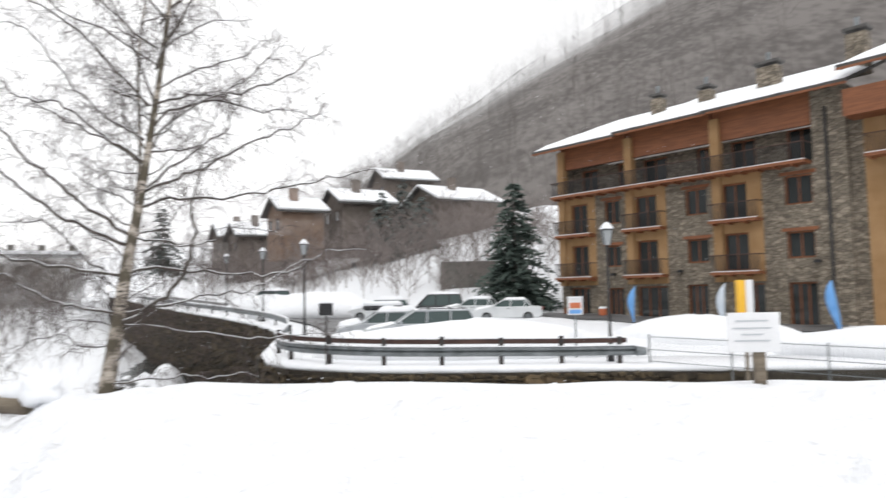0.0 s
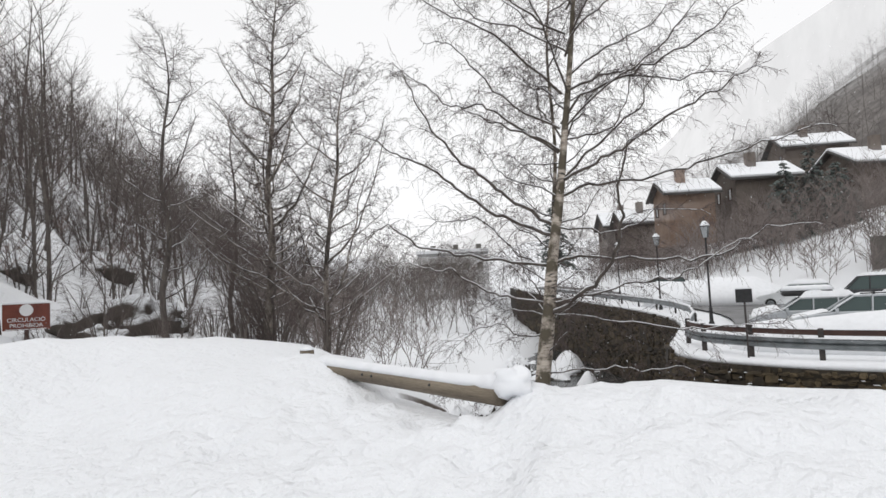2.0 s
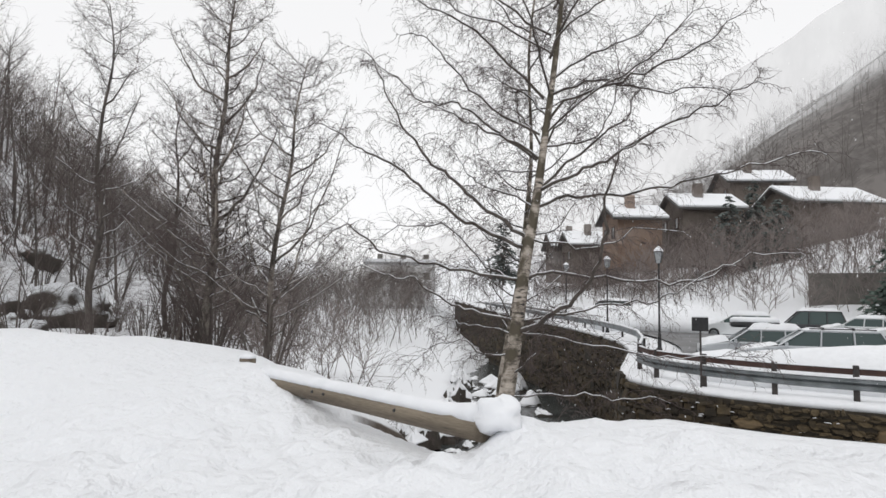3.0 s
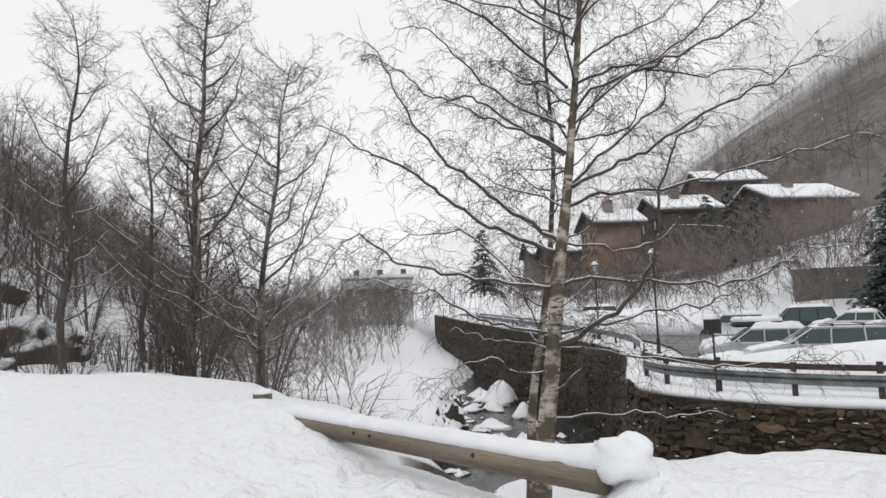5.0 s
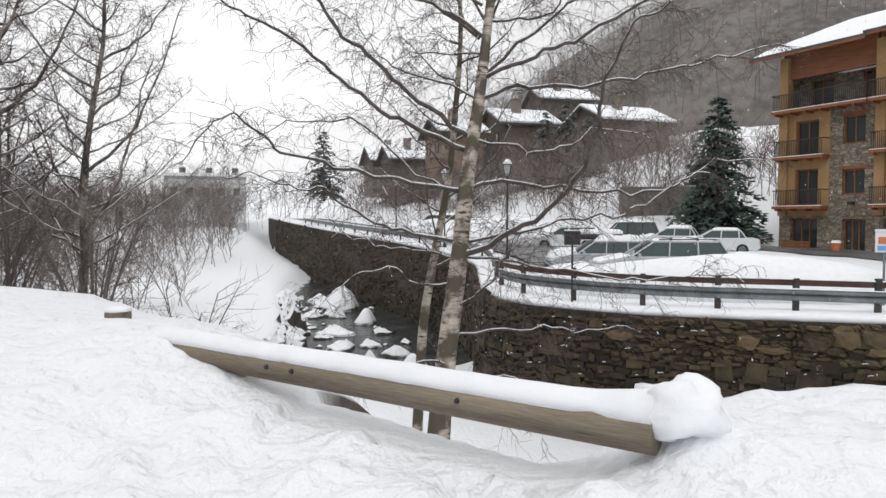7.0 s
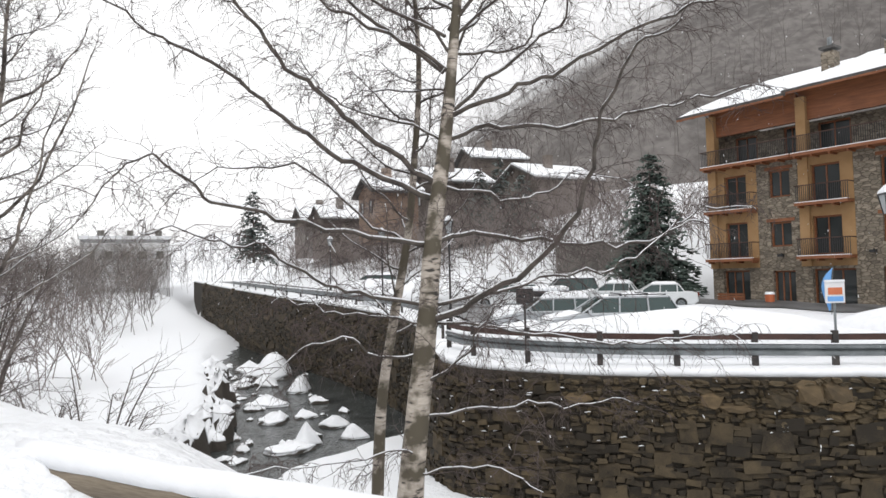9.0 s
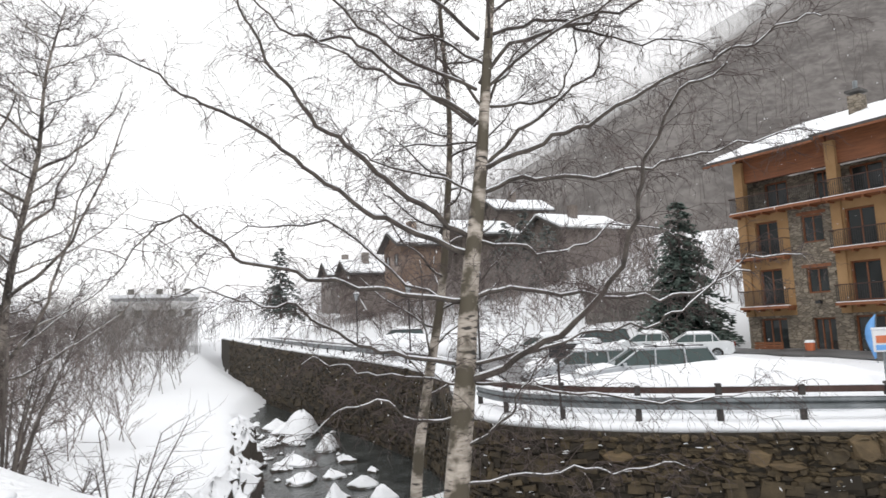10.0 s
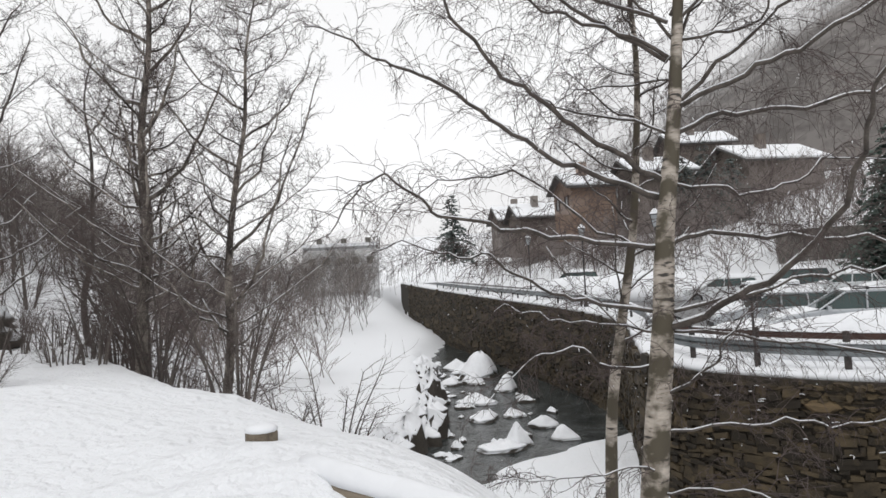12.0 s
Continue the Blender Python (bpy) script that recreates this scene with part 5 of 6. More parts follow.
def car(m, label, paint, length=4.6, height=1.48, wagon=True, box=False, rails=False, snow=0.08, name="car"):
    """x runs forward, z up from the ground."""
    c = thing(name, m, label, "car", "cars in the car park")
    L, H, W = length / 2, height, 0.87
    lower = [(-L, 0.42), (-L + 0.04, 0.9), (-L + 0.3, 0.98), (L * 0.42, 0.98), (L * 0.86, 0.84), (L, 0.68), (L, 0.36), (L - 0.2, 0.26), (-L + 0.2, 0.26)]
    body = Geo().loft([[(x * (0.985 if abs(y) > W - 0.02 else 1), y, z) for x, z in lower] for y in (-W, -W + 0.07, 0, W - 0.07, W)])
    bevelled(part("body", body, paint, c, smooth=False), 0.05, 3)
    back = -L + (0.12 if wagon else 0.75)
    base = [(back, 0.97), (back + 0.3, H - 0.03), (L * 0.02, H), (L * 0.12, H - 0.03), (L * 0.46, 0.97)]
    glass = Geo().loft([[(x, y * (0.8 if z > 1.2 else 0.96), z) for x, z in base] for y in (-W + 0.04, W - 0.04)])
    cabin = part("cabin_glass", glass, CAR_GLASS, c, "greenish tinted windows")
    roof = Geo().loft([[(back + 0.28, y, H - 0.05), (back + 0.3, y, H + 0.015), (L * 0.02, y, H + 0.03), (L * 0.13, y, H + 0.0), (L * 0.12, y, H - 0.05)] for y in (-W * 0.78, 0, W * 0.78)])
    bevelled(part("roof", roof, paint, c), 0.02)
    for s in (-1, 1):
        for (xa, za), (xb, zb) in (((back, 0.97), (back + 0.3, H)), ((L * 0.46, 0.97), (L * 0.12, H)), ((-L * 0.08, 0.97), (-L * 0.1, H)), ((-L * 0.5, 0.97), (-L * 0.5, H))):
            part("pillar", Geo().tube([(xa, s * (W - 0.04), za), (xb, s * W * 0.79, zb)], 0.035, 5), paint, cabin)
        part("headlight", Geo().box((L - 0.1, s * 0.62, 0.72), (0.2, 0.34, 0.14)), clear_glass("headlight_glass", (0.6, 0.62, 0.62), 0.1), c)
        part("tail_light", Geo().box((-L + 0.02, s * 0.74, 0.82), (0.1, 0.2, 0.22)), SIGN_BROWN, c)
        part("mirror", Geo().box((L * 0.36, s * (W + 0.1), 1.02), (0.1, 0.2, 0.14)), paint, c)
        part("door_handle", Geo().box((-L * 0.02, s * (W + 0.01), 0.86), (0.16, 0.03, 0.03)), BLACK, c)
        for x in (-L * 0.58, L * 0.6):
            wheel(c, x, s * (W - 0.08))
    part("bumper", Geo().box((L - 0.02, 0, 0.42), (0.12, 1.5, 0.16)), BLACK, c)
    if rails:
        for s in (-1, 1):
            part("roof_rail", Geo().tube([(back + 0.4, s * 0.62, H + 0.06), (L * 0.05, s * 0.62, H + 0.07)], 0.022, 6), BLACK, c)
        for x in (-L * 0.5, -L * 0.12):
            part("roof_bar", Geo().tube([(x, -0.68, H + 0.1), (x, 0.68, H + 0.1)], 0.02, 6), BLACK, c)
            for s in (-1, 1):
                part("bar_foot", Geo().box((x, s * 0.62, H + 0.06), (0.08, 0.06, 0.1)), BLACK, c)
    if box:
        bevelled(part("roof_box", Geo().loft([[(q * x, q2 * y, H + z) for x, y in ((-1.0, -0.4), (0.9, -0.34), (0.9, 0.34), (-1.0, 0.4))] for q, q2, z in ((0.92, 0.9, 0.08), (1, 1, 0.2), (0.9, 0.86, 0.34))]), BLACK, c, "black roof box"), 0.04)
        part("box_snow", Geo().loft([[(q * x, q2 * y, H + z) for x, y in ((-0.95, -0.38), (0, -0.4), (0.86, -0.32), (0.86, 0.32), (0, 0.4), (-0.95, 0.38))] for q, q2, z in ((1, 1, 0.3), (1.0, 1.0, 0.42), (0.85, 0.7, 0.5))]), SNOW_CAP, c, smooth=True)
    if snow:
        def sheet(x0, x1, w, z0, z1, th):
            g = Geo()
            g.loft([[(x0 + (x1 - x0) * i / 8, y * w, (z0 + (z1 - z0) * i / 8) + (th * (1 + 0.3 * nz(i, y, 1.0, th)) if abs(y) < 0.99 and 0 < i < 8 else 0)) for y in (-1, -0.9, -0.4, 0.1, 0.5, 0.9, 1)] for i in range(9)], closed=False, caps=False)
            return g
        part("roof_snow", sheet(back + 0.3, L * 0.12, W * 0.76, H + 0.02, H + 0.02, snow), SNOW_CAP, c, smooth=True)
        part("bonnet_snow", sheet(L * 0.46, L * 0.97, W * 0.92, 1.0, 0.76, snow), SNOW_CAP, c, smooth=True)
    return c


def lot(x, y):
    return lot_z(x, y) + 0.03


car(pose(-1.45, 28.7, lot(0, 28.7), 0, 0, 186), "silver-blue estate car with roof bars, bonnet under snow", CAR_SILVER, 4.75, 1.5, rails=True, snow=0.06)
car(pose(-3.5, 32.4, lot(0, 31.6) - 0.2, 0, 0, 190), "silver hatchback under snow with a snow-covered black roof box", CAR_SILVER, 4.3, 1.46, box=True, snow=0.24)
car(pose(3.5, 44.6, lot(0, 44.6) - 0.32, 0, 0, 172), "pale silver saloon car dusted with snow", CAR_WHITE, 4.5, 1.42, wagon=False, snow=0.12)
car(pose(1.4, 47.2, lot(0, 47.2) - 0.35, 0, 0, 165), "white car half hidden under snow", CAR_WHITE, 4.4, 1.44, wagon=False, snow=0.16)
car(pose(-1.6, 48.0, lot(0, 48) - 0.35, 0, 0, 185), "dark estate car with snow on its roof", CAR_DARK, 4.6, 1.75, snow=0.18)
car(pose(-5.2, 47.0, lot(0, 47) - 0.3, 0, 0, 182), "white car under thick fresh snow", CAR_WHITE, 4.4, 1.45, snow=0.22)
car(pose(-16.0, 58.0, lot(0, 58) + 0.1, 0, 0, 140), "dark car beside the road under snow", CAR_DARK, 4.4, 1.5, snow=0.2)


def flag_banner(s, out, z, lean, mat, height=2.6):
    d, n_ = Vector((0.66271, -0.74887, 0)), Vector((-0.74887, -0.66271, 0))
    p = Vector((8.13, 46.35, 0)) + d * s + n_ * out
    b = thing("feather_banner", pose(p.x, p.y, z, 0, 0, -48.5), "tall feather-shaped cloth banner on a bent pole", "banner", "banners in front of the hotel")
    part("pole", Geo().tube(spline([(0, 0, -0.3), (lean * 0.2, 0, height * 0.5), (lean, 0, height)], 5), 0.02, 6), STEEL, b)
    rings = []
    for k in range(11):
        t = k / 10
        z_ = 0.5 + (height - 0.5) * t
        w = 0.05 + 0.62 * math.sin(math.pi * min(1, 0.12 + t * 0.86)) ** 0.8 * (0.35 + 0.65 * t)
        x = lean * (z_ / height) ** 2
        rings.append([(x - w * 0.1, -0.012 + 0.05 * math.sin(t * 4), z_), (x - w * 0.9, -0.012 + 0.09 * math.sin(t * 5 + 1), z_ - 0.1), (x - w * 0.9, 0.012 + 0.09 * math.sin(t * 5 + 1), z_ - 0.1), (x - w * 0.1, 0.012 + 0.05 * math.sin(t * 4), z_)])
    part("cloth", Geo().loft(rings), mat, b, "sagging cloth", smooth=True)
    part("foot", Geo().box((0, 0, -0.1), (0.5, 0.5, 0.2), taper=0.3), CONCRETE, b)


flag_banner(8.17, 5.2, -0.85, 0.15, BLUE, 2.4)
flag_banner(13.2, 5.2, -1.0, 0.1, PALE, 2.6)
flag_banner(18.3, 5.2, -1.0, -0.3, BLUE, 2.6)


def facade_place(s, out):
    d, n_ = Vector((0.66271, -0.74887, 0)), Vector((-0.74887, -0.66271, 0))
    return Vector((8.13, 46.35, 0)) + d * s + n_ * out


def bench(s, out, z):
    p = facade_place(s, out)
    b = thing("bench", pose(p.x, p.y, z, 0, 0, -48.5), "orange-brown wooden bench against the hotel wall", "bench")
    for k in range(3):
        part("seat_slat", Geo().box((0, -0.2 - 0.13 * k, 0.45), (1.7, 0.11, 0.05)), TIMBER, b)
        part("back_slat", Geo().box((0, -0.03, 0.6 + 0.14 * k), (1.7, 0.04, 0.11)), TIMBER, b)
    for x in (-0.7, 0.7):
        part("leg", Geo().box((x, -0.27, 0.2), (0.08, 0.45, 0.45)), DARK_TIMBER, b)
        part("back_post", Geo().box((x, 0.0, 0.5), (0.07, 0.05, 0.9)), DARK_TIMBER, b)


bench(0.7, 0.9, -0.75)
bin_p = facade_place(3.0, 0.9)
bin_ = thing("litter_bin", pose(bin_p.x, bin_p.y, -0.7, 0, 0, -48.5), "orange litter bin by the hotel wall", "bin")
bevelled(part("tub", Geo().loft([[(r * math.cos(w), r * math.sin(w), h) for w in np.linspace(0, 6.283, 12, endpoint=False)] for r, h in ((0.2, 0.1), (0.26, 0.85))]), ORANGE, bin_), 0.02)
part("lid", Geo().loft([[(r * math.cos(w), r * math.sin(w), h) for w in np.linspace(0, 6.283, 12, endpoint=False)] for r, h in ((0.28, 0.85), (0.2, 0.98))]), SNOW_CAP, bin_, "snow on the lid")

# information panel by the car park
info = thing("information_panel", pose(4.3, 24.6, -1.0, 0, 0, 5), "white panel with orange and blue fields on a post", "sign")
part("post", Geo().box((0, 0.04, 0.7), (0.05, 0.05, 1.8)), STEEL, info)
bevelled(part("panel", Geo().box((0, 0, 1.82), (0.56, 0.04, 0.6)), WHITE, info), 0.02)
part("orange_field", Geo().box((0, -0.025, 1.86), (0.4, 0.01, 0.2)), ORANGE, info)
part("blue_field", Geo().box((0, -0.025, 1.64), (0.44, 0.01, 0.14)), BLUE, info)
part("panel_snow", Geo().box((0, 0, 2.15), (0.55, 0.08, 0.06)), SNOW_CAP, info)


def mesh_fence():
    """Welded-wire roadside fence beyond the guardrail's end."""
    f = thing("wire_fence", pose(0, 0, 0), "grey welded-wire fence with snow along its foot", "fence")
    line = [Vector(p) for p in ((6.4, 22.9, -1.1), (8.4, 21.2, -1.15), (10.4, 19.5, -1.2), (12.4, 17.8, -1.25), (14.4, 16.1, -1.3))]
    for p in line:
        part("post", Geo().tube([p + Vector((0, 0, -0.3)), p + Vector((0, 0, 1.0))], 0.03, 6), STEEL, f)
    wires = Geo()
    for a, b in zip(line, line[1:]):
        for h in (0.12, 0.5, 0.92):
            wires.tube([a + Vector((0, 0, h)), b + Vector((0, 0, h))], 0.012, 4)
        for k in range(22):
            q = a.lerp(b, k / 22)
            wires.tube([q + Vector((0, 0, 0.05)), q + Vector((0, 0, 0.98))], 0.006, 3)
    tagged(part("wires", wires, STEEL, f), kind="stuff")


mesh_fence()

rings = []
for k in range(20):
    ring = []
    for out in (0.1, 1.3, 2.6, 3.8 + 0.5 * nz(k, 0, 0.7, 3)):
        p = facade_place(-2.0 + k * 1.0, out)
        ring.append((p.x, p.y, ground_z(p.x, p.y) + 0.05))
    rings.append(ring)
solid("pavement", Geo().loft(rings, closed=False, caps=False), ASPHALT, "wet dark paving cleared along the hotel front", "pavement", kind="structure", smooth=True)

# road along the river
rings = []
for x, y, z, hd in along(smooth_wall, 1.5):
    if y > 25 and y < 100 and x < -7:
        back = Vector((math.sin(hd), -math.cos(hd), 0))
        zz = max(lot_z(x, y), z + 0.05) + 0.17
        rings.append([Vector((x, y, zz)) + back * q for q in (2.4, 4.0, 5.5, 7.2)])
solid("road", Geo().loft(rings, closed=False, caps=False), ASPHALT, "wet grey asphalt road with slush", "road", kind="structure", smooth=True)

# ---- far houses, conifers, woods, mountains ----
def house(x, y, z, w, d, eave, ridge, rz, wall_mat, label, sink=2.5, windows=2):
    """Gable towards local -y; the roof ridge runs along y."""
    h = thing("house", pose(x, y, z, 0, 0, rz), label, "house", "houses on the slope")
    g = Geo()
    g.loft([[(-w / 2, yy, -sink), (w / 2, yy, -sink), (w / 2, yy, eave), (0, yy, ridge), (-w / 2, yy, eave)] for yy in (0, d)])
    part("wall", g, wall_mat, h)
    for s in (-1, 1):
        run = math.hypot(w / 2 + 0.7, (ridge - eave) * (w / 2 + 0.7) / (w / 2))
        ang = math.atan2(ridge - eave, w / 2)
        c = Vector((s * (w / 2 + 0.7) / 2, d / 2, ridge - (ridge - eave) * (w / 2 + 0.7) / w + 0.1))
        rot = Matrix.Rotation(s * ang, 3, "Y")
        r = part("roof", Geo().box(c, (run, d + 1.4, 0.18), rot), SLATE, h)
        bevelled(part("roof_snow", Geo().box(c + Vector((0, 0, 0.26)), (run - 0.1, d + 1.2, 0.3), rot), SNOW_CAP, r, "thick snow on the roof"), 0.1)
    part("chimney", Geo().box((w * 0.18, d * 0.4, ridge + 0.3), (0.9, 0.9, 2.0)), wall_mat, h)
    for k in range(windows):
        xx = -w / 2 + w * (k + 0.5) / windows
        for zz in (eave - 1.5,):
            win = part("window", Geo().holed(xx - 0.55, xx + 0.55, zz - 0.65, zz + 0.65, -0.1, 0.02, [(xx - 0.45, xx + 0.45, zz - 0.55, zz + 0.55)]), DARK_TIMBER, h)
            part("pane", Geo().box((xx, -0.03, zz), (0.9, 0.03, 1.1)), GLASS, win)
    return h


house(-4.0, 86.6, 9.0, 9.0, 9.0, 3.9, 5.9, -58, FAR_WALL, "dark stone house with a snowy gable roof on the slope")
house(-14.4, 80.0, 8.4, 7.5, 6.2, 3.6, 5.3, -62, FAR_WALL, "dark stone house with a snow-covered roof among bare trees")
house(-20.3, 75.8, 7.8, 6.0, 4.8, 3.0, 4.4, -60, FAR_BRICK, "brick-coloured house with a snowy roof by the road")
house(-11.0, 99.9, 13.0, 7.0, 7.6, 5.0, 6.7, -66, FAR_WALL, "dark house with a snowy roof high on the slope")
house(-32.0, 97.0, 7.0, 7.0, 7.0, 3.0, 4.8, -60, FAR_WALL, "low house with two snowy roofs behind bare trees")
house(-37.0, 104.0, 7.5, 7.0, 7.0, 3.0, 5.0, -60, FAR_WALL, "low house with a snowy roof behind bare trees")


def block_building():
    b = thing("apartment_block", pose(-61.5, 98.0, 1.2, 0, 0, 30), "long grey block with a flat snow-covered roof far down the valley", "building")
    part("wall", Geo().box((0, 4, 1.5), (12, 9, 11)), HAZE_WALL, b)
    part("roof_snow", Geo().box((0, 4, 7.2), (12.4, 9.4, 0.5)), SNOW_CAP, b)
    for x in (-3.5, 0.5, 4.5):
        part("chimney", Geo().tube([(x, 3, 7.4), (x, 3, 8.5)], 0.5, 8), CONCRETE, b)
    for k in range(5):
        for z in (4.6,):
            part("window", Geo().box((-4.6 + 2.3 * k, -0.52, z), (1.0, 0.1, 1.1)), CONCRETE, b)


block_building()
solid("stone_terrace", Geo().box((2.4, 59.2, 2.3), (7.2, 2.0, 3.4)), CONCRETE, "grey concrete retaining wall at the back of the car park", "retaining wall", kind="structure", at=None)


def conifer(x, y, z, height, width, seed, label, snow=0.3, rows=26, arms=11, mat=None):
    """Drooping boughs of many small sprays round a straight stem."""
    rnd = random.Random(seed)
    t = thing("conifer_tree", pose(x, y, z), label, "tree")
    part("trunk", Geo().tube([(0, 0, -0.4), (0, 0, height * 0.5), (0, 0, height)], [height * 0.018, height * 0.01, 0.01], 8), GREY_BARK, t)
    green, white = Geo(), Geo()

    def spray(p, d, L, w):
        s = Vector((-d.y, d.x, 0)).normalized()
        b = len(green.v)
        green.v += [p - s * w * 0.3, p + s * w * 0.3, p + d * L * 0.55 + s * w - Vector((0, 0, w * 0.5)), p + d * L, p + d * L * 0.55 - s * w - Vector((0, 0, w * 0.5)), p + d * L * 0.5 + Vector((0, 0, w * 0.25))]
        green.f += [(b, b + 5, b + 4), (b + 1, b + 2, b + 5), (b, b + 1, b + 5), (b + 2, b + 3, b + 5), (b + 3, b + 4, b + 5)]

    for k in range(rows):
        f = (k + rnd.uniform(-0.4, 0.4)) / rows
        zz = height * (0.07 + 0.92 * max(0, f))
        reach = width / 2 * max(0.02, 1 - f) ** 0.7 + 0.1
        for j in range(max(4, int(arms * (1 - 0.55 * f)))):
            a = rnd.uniform(0, 6.283)
            L = reach * rnd.uniform(0.55, 1.12)
            d = Vector((math.cos(a), math.sin(a), 0))
            sag = rnd.uniform(0.3, 0.6)
            n = max(3, int(L / 0.3))
            for q in range(n):
                e = (q + 0.7) / n
                p = d * L * e + Vector((0, 0, zz + 0.12 * L * e - sag * L * e * e))
                for _ in range(3):
                    v = Vector((d.x + rnd.uniform(-0.9, 0.9), d.y + rnd.uniform(-0.9, 0.9), rnd.uniform(-0.75, 0.1))).normalized()
                    spray(p, v, rnd.uniform(0.3, 0.6) * (0.6 + 0.5 * (1 - f)), rnd.uniform(0.08, 0.18))
                if rnd.random() < snow * 0.4 and e > 0.4:
                    c = p + Vector((0, 0, 0.04))
                    white.loft([[c + Vector((q2 * 0.1 * math.cos(w), q2 * 0.1 * math.sin(w), hh)) for w in np.linspace(0, 6.283, 6, endpoint=False)] for q2, hh in ((1, -0.03), (0.8, 0.04), (0.25, 0.06))])
    part("crown", green, mat or NEEDLES, t, "dense dark green needles")
    if white.v:
        tagged(part("bough_snow", white, SNOW_CAP, t), kind="stuff", label="patches of snow on the boughs")


conifer(4.6, 50.6, -0.2, 10.0, 6.4, 3, "dark green spruce dusted with snow beside the hotel", 0.03, rows=46, arms=12)
# conifers farther off use the needles with haze in their colour
conifer(-33.6, 77.0, 4.0, 8.0, 5.0, 4, "dark conifer among snowy roofs", 0.15, 24, 9, HAZE_NEEDLES)
conifer(-6.0, 81.0, 6.0, 9.5, 5.5, 5, "misty dark conifer between the houses", 0.05, 24, 9, HAZE_NEEDLES)
conifer(-8.0, 76.0, 5.6, 7.5, 5.0, 6, "misty dark conifer below the houses", 0.05, 24, 9, HAZE_NEEDLES)
conifer(-3.5, 76.5, 6.0, 6.5, 5.0, 7, "misty dark conifer beside the house", 0.05, 24, 9, HAZE_NEEDLES)


def scatter_wood(name, spots, mat, label, tall, seed, sprays=7, sway=0.1):
    """Many thin bare trees as one mass."""
    rnd = random.Random(seed)
    g = Geo()
    for x, y, *up in spots:
        z = up[0] if up else ground_z(x, y)
        h = rnd.uniform(*tall)
        lean = Vector((rnd.uniform(-sway, sway), rnd.uniform(-sway, sway), 1)) * h
        p = Vector((x, y, z - 0.3))
        g.tube([p, p + lean * 0.5 + Vector((rnd.uniform(-.2, .2), 0, 0)), p + lean], [0.005 * h + 0.01, 0.004 * h, 0.01], 3, cap=False)
        for k in range(sprays):
            t = 0.25 + 0.7 * k / sprays
            a = rnd.uniform(0, 6.283)
            d = Vector((math.cos(a), math.sin(a), rnd.uniform(0.5, 1.3)))
            q = p + lean * t
            L = h * rnd.uniform(0.16, 0.34) * (1.15 - 0.6 * t)
            e = q + d * L
            g.tube([q, q + d * L * 0.5 + Vector((0, 0, 0.05 * h)), e], [0.024, 0.016, 0.007], 3, cap=False)
            for _ in range(3):
                v = d + Vector((rnd.uniform(-1, 1), rnd.uniform(-1, 1), rnd.uniform(-0.3, 0.8)))
                s = q.lerp(e, rnd.uniform(0.3, 1))
                g.tube([s, s + v * L * 0.35, s + v * L * 0.6 + Vector((rnd.uniform(-.2, .2), 0, 0.1))], [0.015, 0.011, 0.006], 3, cap=False)
    ob = solid(name, g, mat, label, "trees", kind="stuff")
    return ob


def spots(n, seed, fn):
    rnd, out = random.Random(seed), []
    while len(out) < n:
        p = fn(rnd)
        if p:
            out.append(p)
    return out


scatter_wood("slope_scrub", spots(560, 33, lambda r: (lambda x, y: (x, y) if -27 < line_dist(FOOT, x, y)[0] < -1.5 and not (x > 6 and y < 58) else None)(r.uniform(-45, 16), r.uniform(52, 100))), FAR_TWIG, "bare brown scrub on the snowy bank above the car park", (2.5, 6), 34, 9, 0.3)
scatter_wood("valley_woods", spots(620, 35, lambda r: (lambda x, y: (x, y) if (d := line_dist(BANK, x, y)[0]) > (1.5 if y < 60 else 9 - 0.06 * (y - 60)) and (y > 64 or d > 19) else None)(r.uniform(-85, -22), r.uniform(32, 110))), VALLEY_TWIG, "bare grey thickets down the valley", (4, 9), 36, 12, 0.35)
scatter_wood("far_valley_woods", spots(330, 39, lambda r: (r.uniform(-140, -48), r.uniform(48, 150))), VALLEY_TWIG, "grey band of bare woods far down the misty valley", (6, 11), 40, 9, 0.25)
scatter_wood("bank_thicket", spots(42, 37, lambda r: (lambda x, y: (x, y) if line_dist(CREST, x, y)[0] < -1.5 and (x < -26 or y < 21) else None)(r.uniform(-44, -21), r.uniform(18, 42))), FAR_TWIG, "bare brown thicket between the bank and the hillside", (2.5, 6), 38, 12, 0.5)


def ridge(name, pts, mat, label, foot, seed, swell=0.0):
    """A mountain side: its skyline joined down to a foot line nearer by."""
    sky, low = spline(pts, 12), spline(foot, 12)
    rows = []
    for j in range(26):
        t = j / 25
        row = []
        for i, p in enumerate(sky):
            v = low[i].lerp(p, t)
            v += Vector((0, 0, (8 * nz(v.x, v.y, 0.012, seed) + 4 * nz(v.x, v.y, 0.04, seed)) * t + swell * math.sin(math.pi * t)))
            row.append(v)
        rows.append(row)
    solid(name, Geo().loft(rows, closed=False, caps=False), mat, label, "mountain", kind="structure", smooth=True)
    return rows


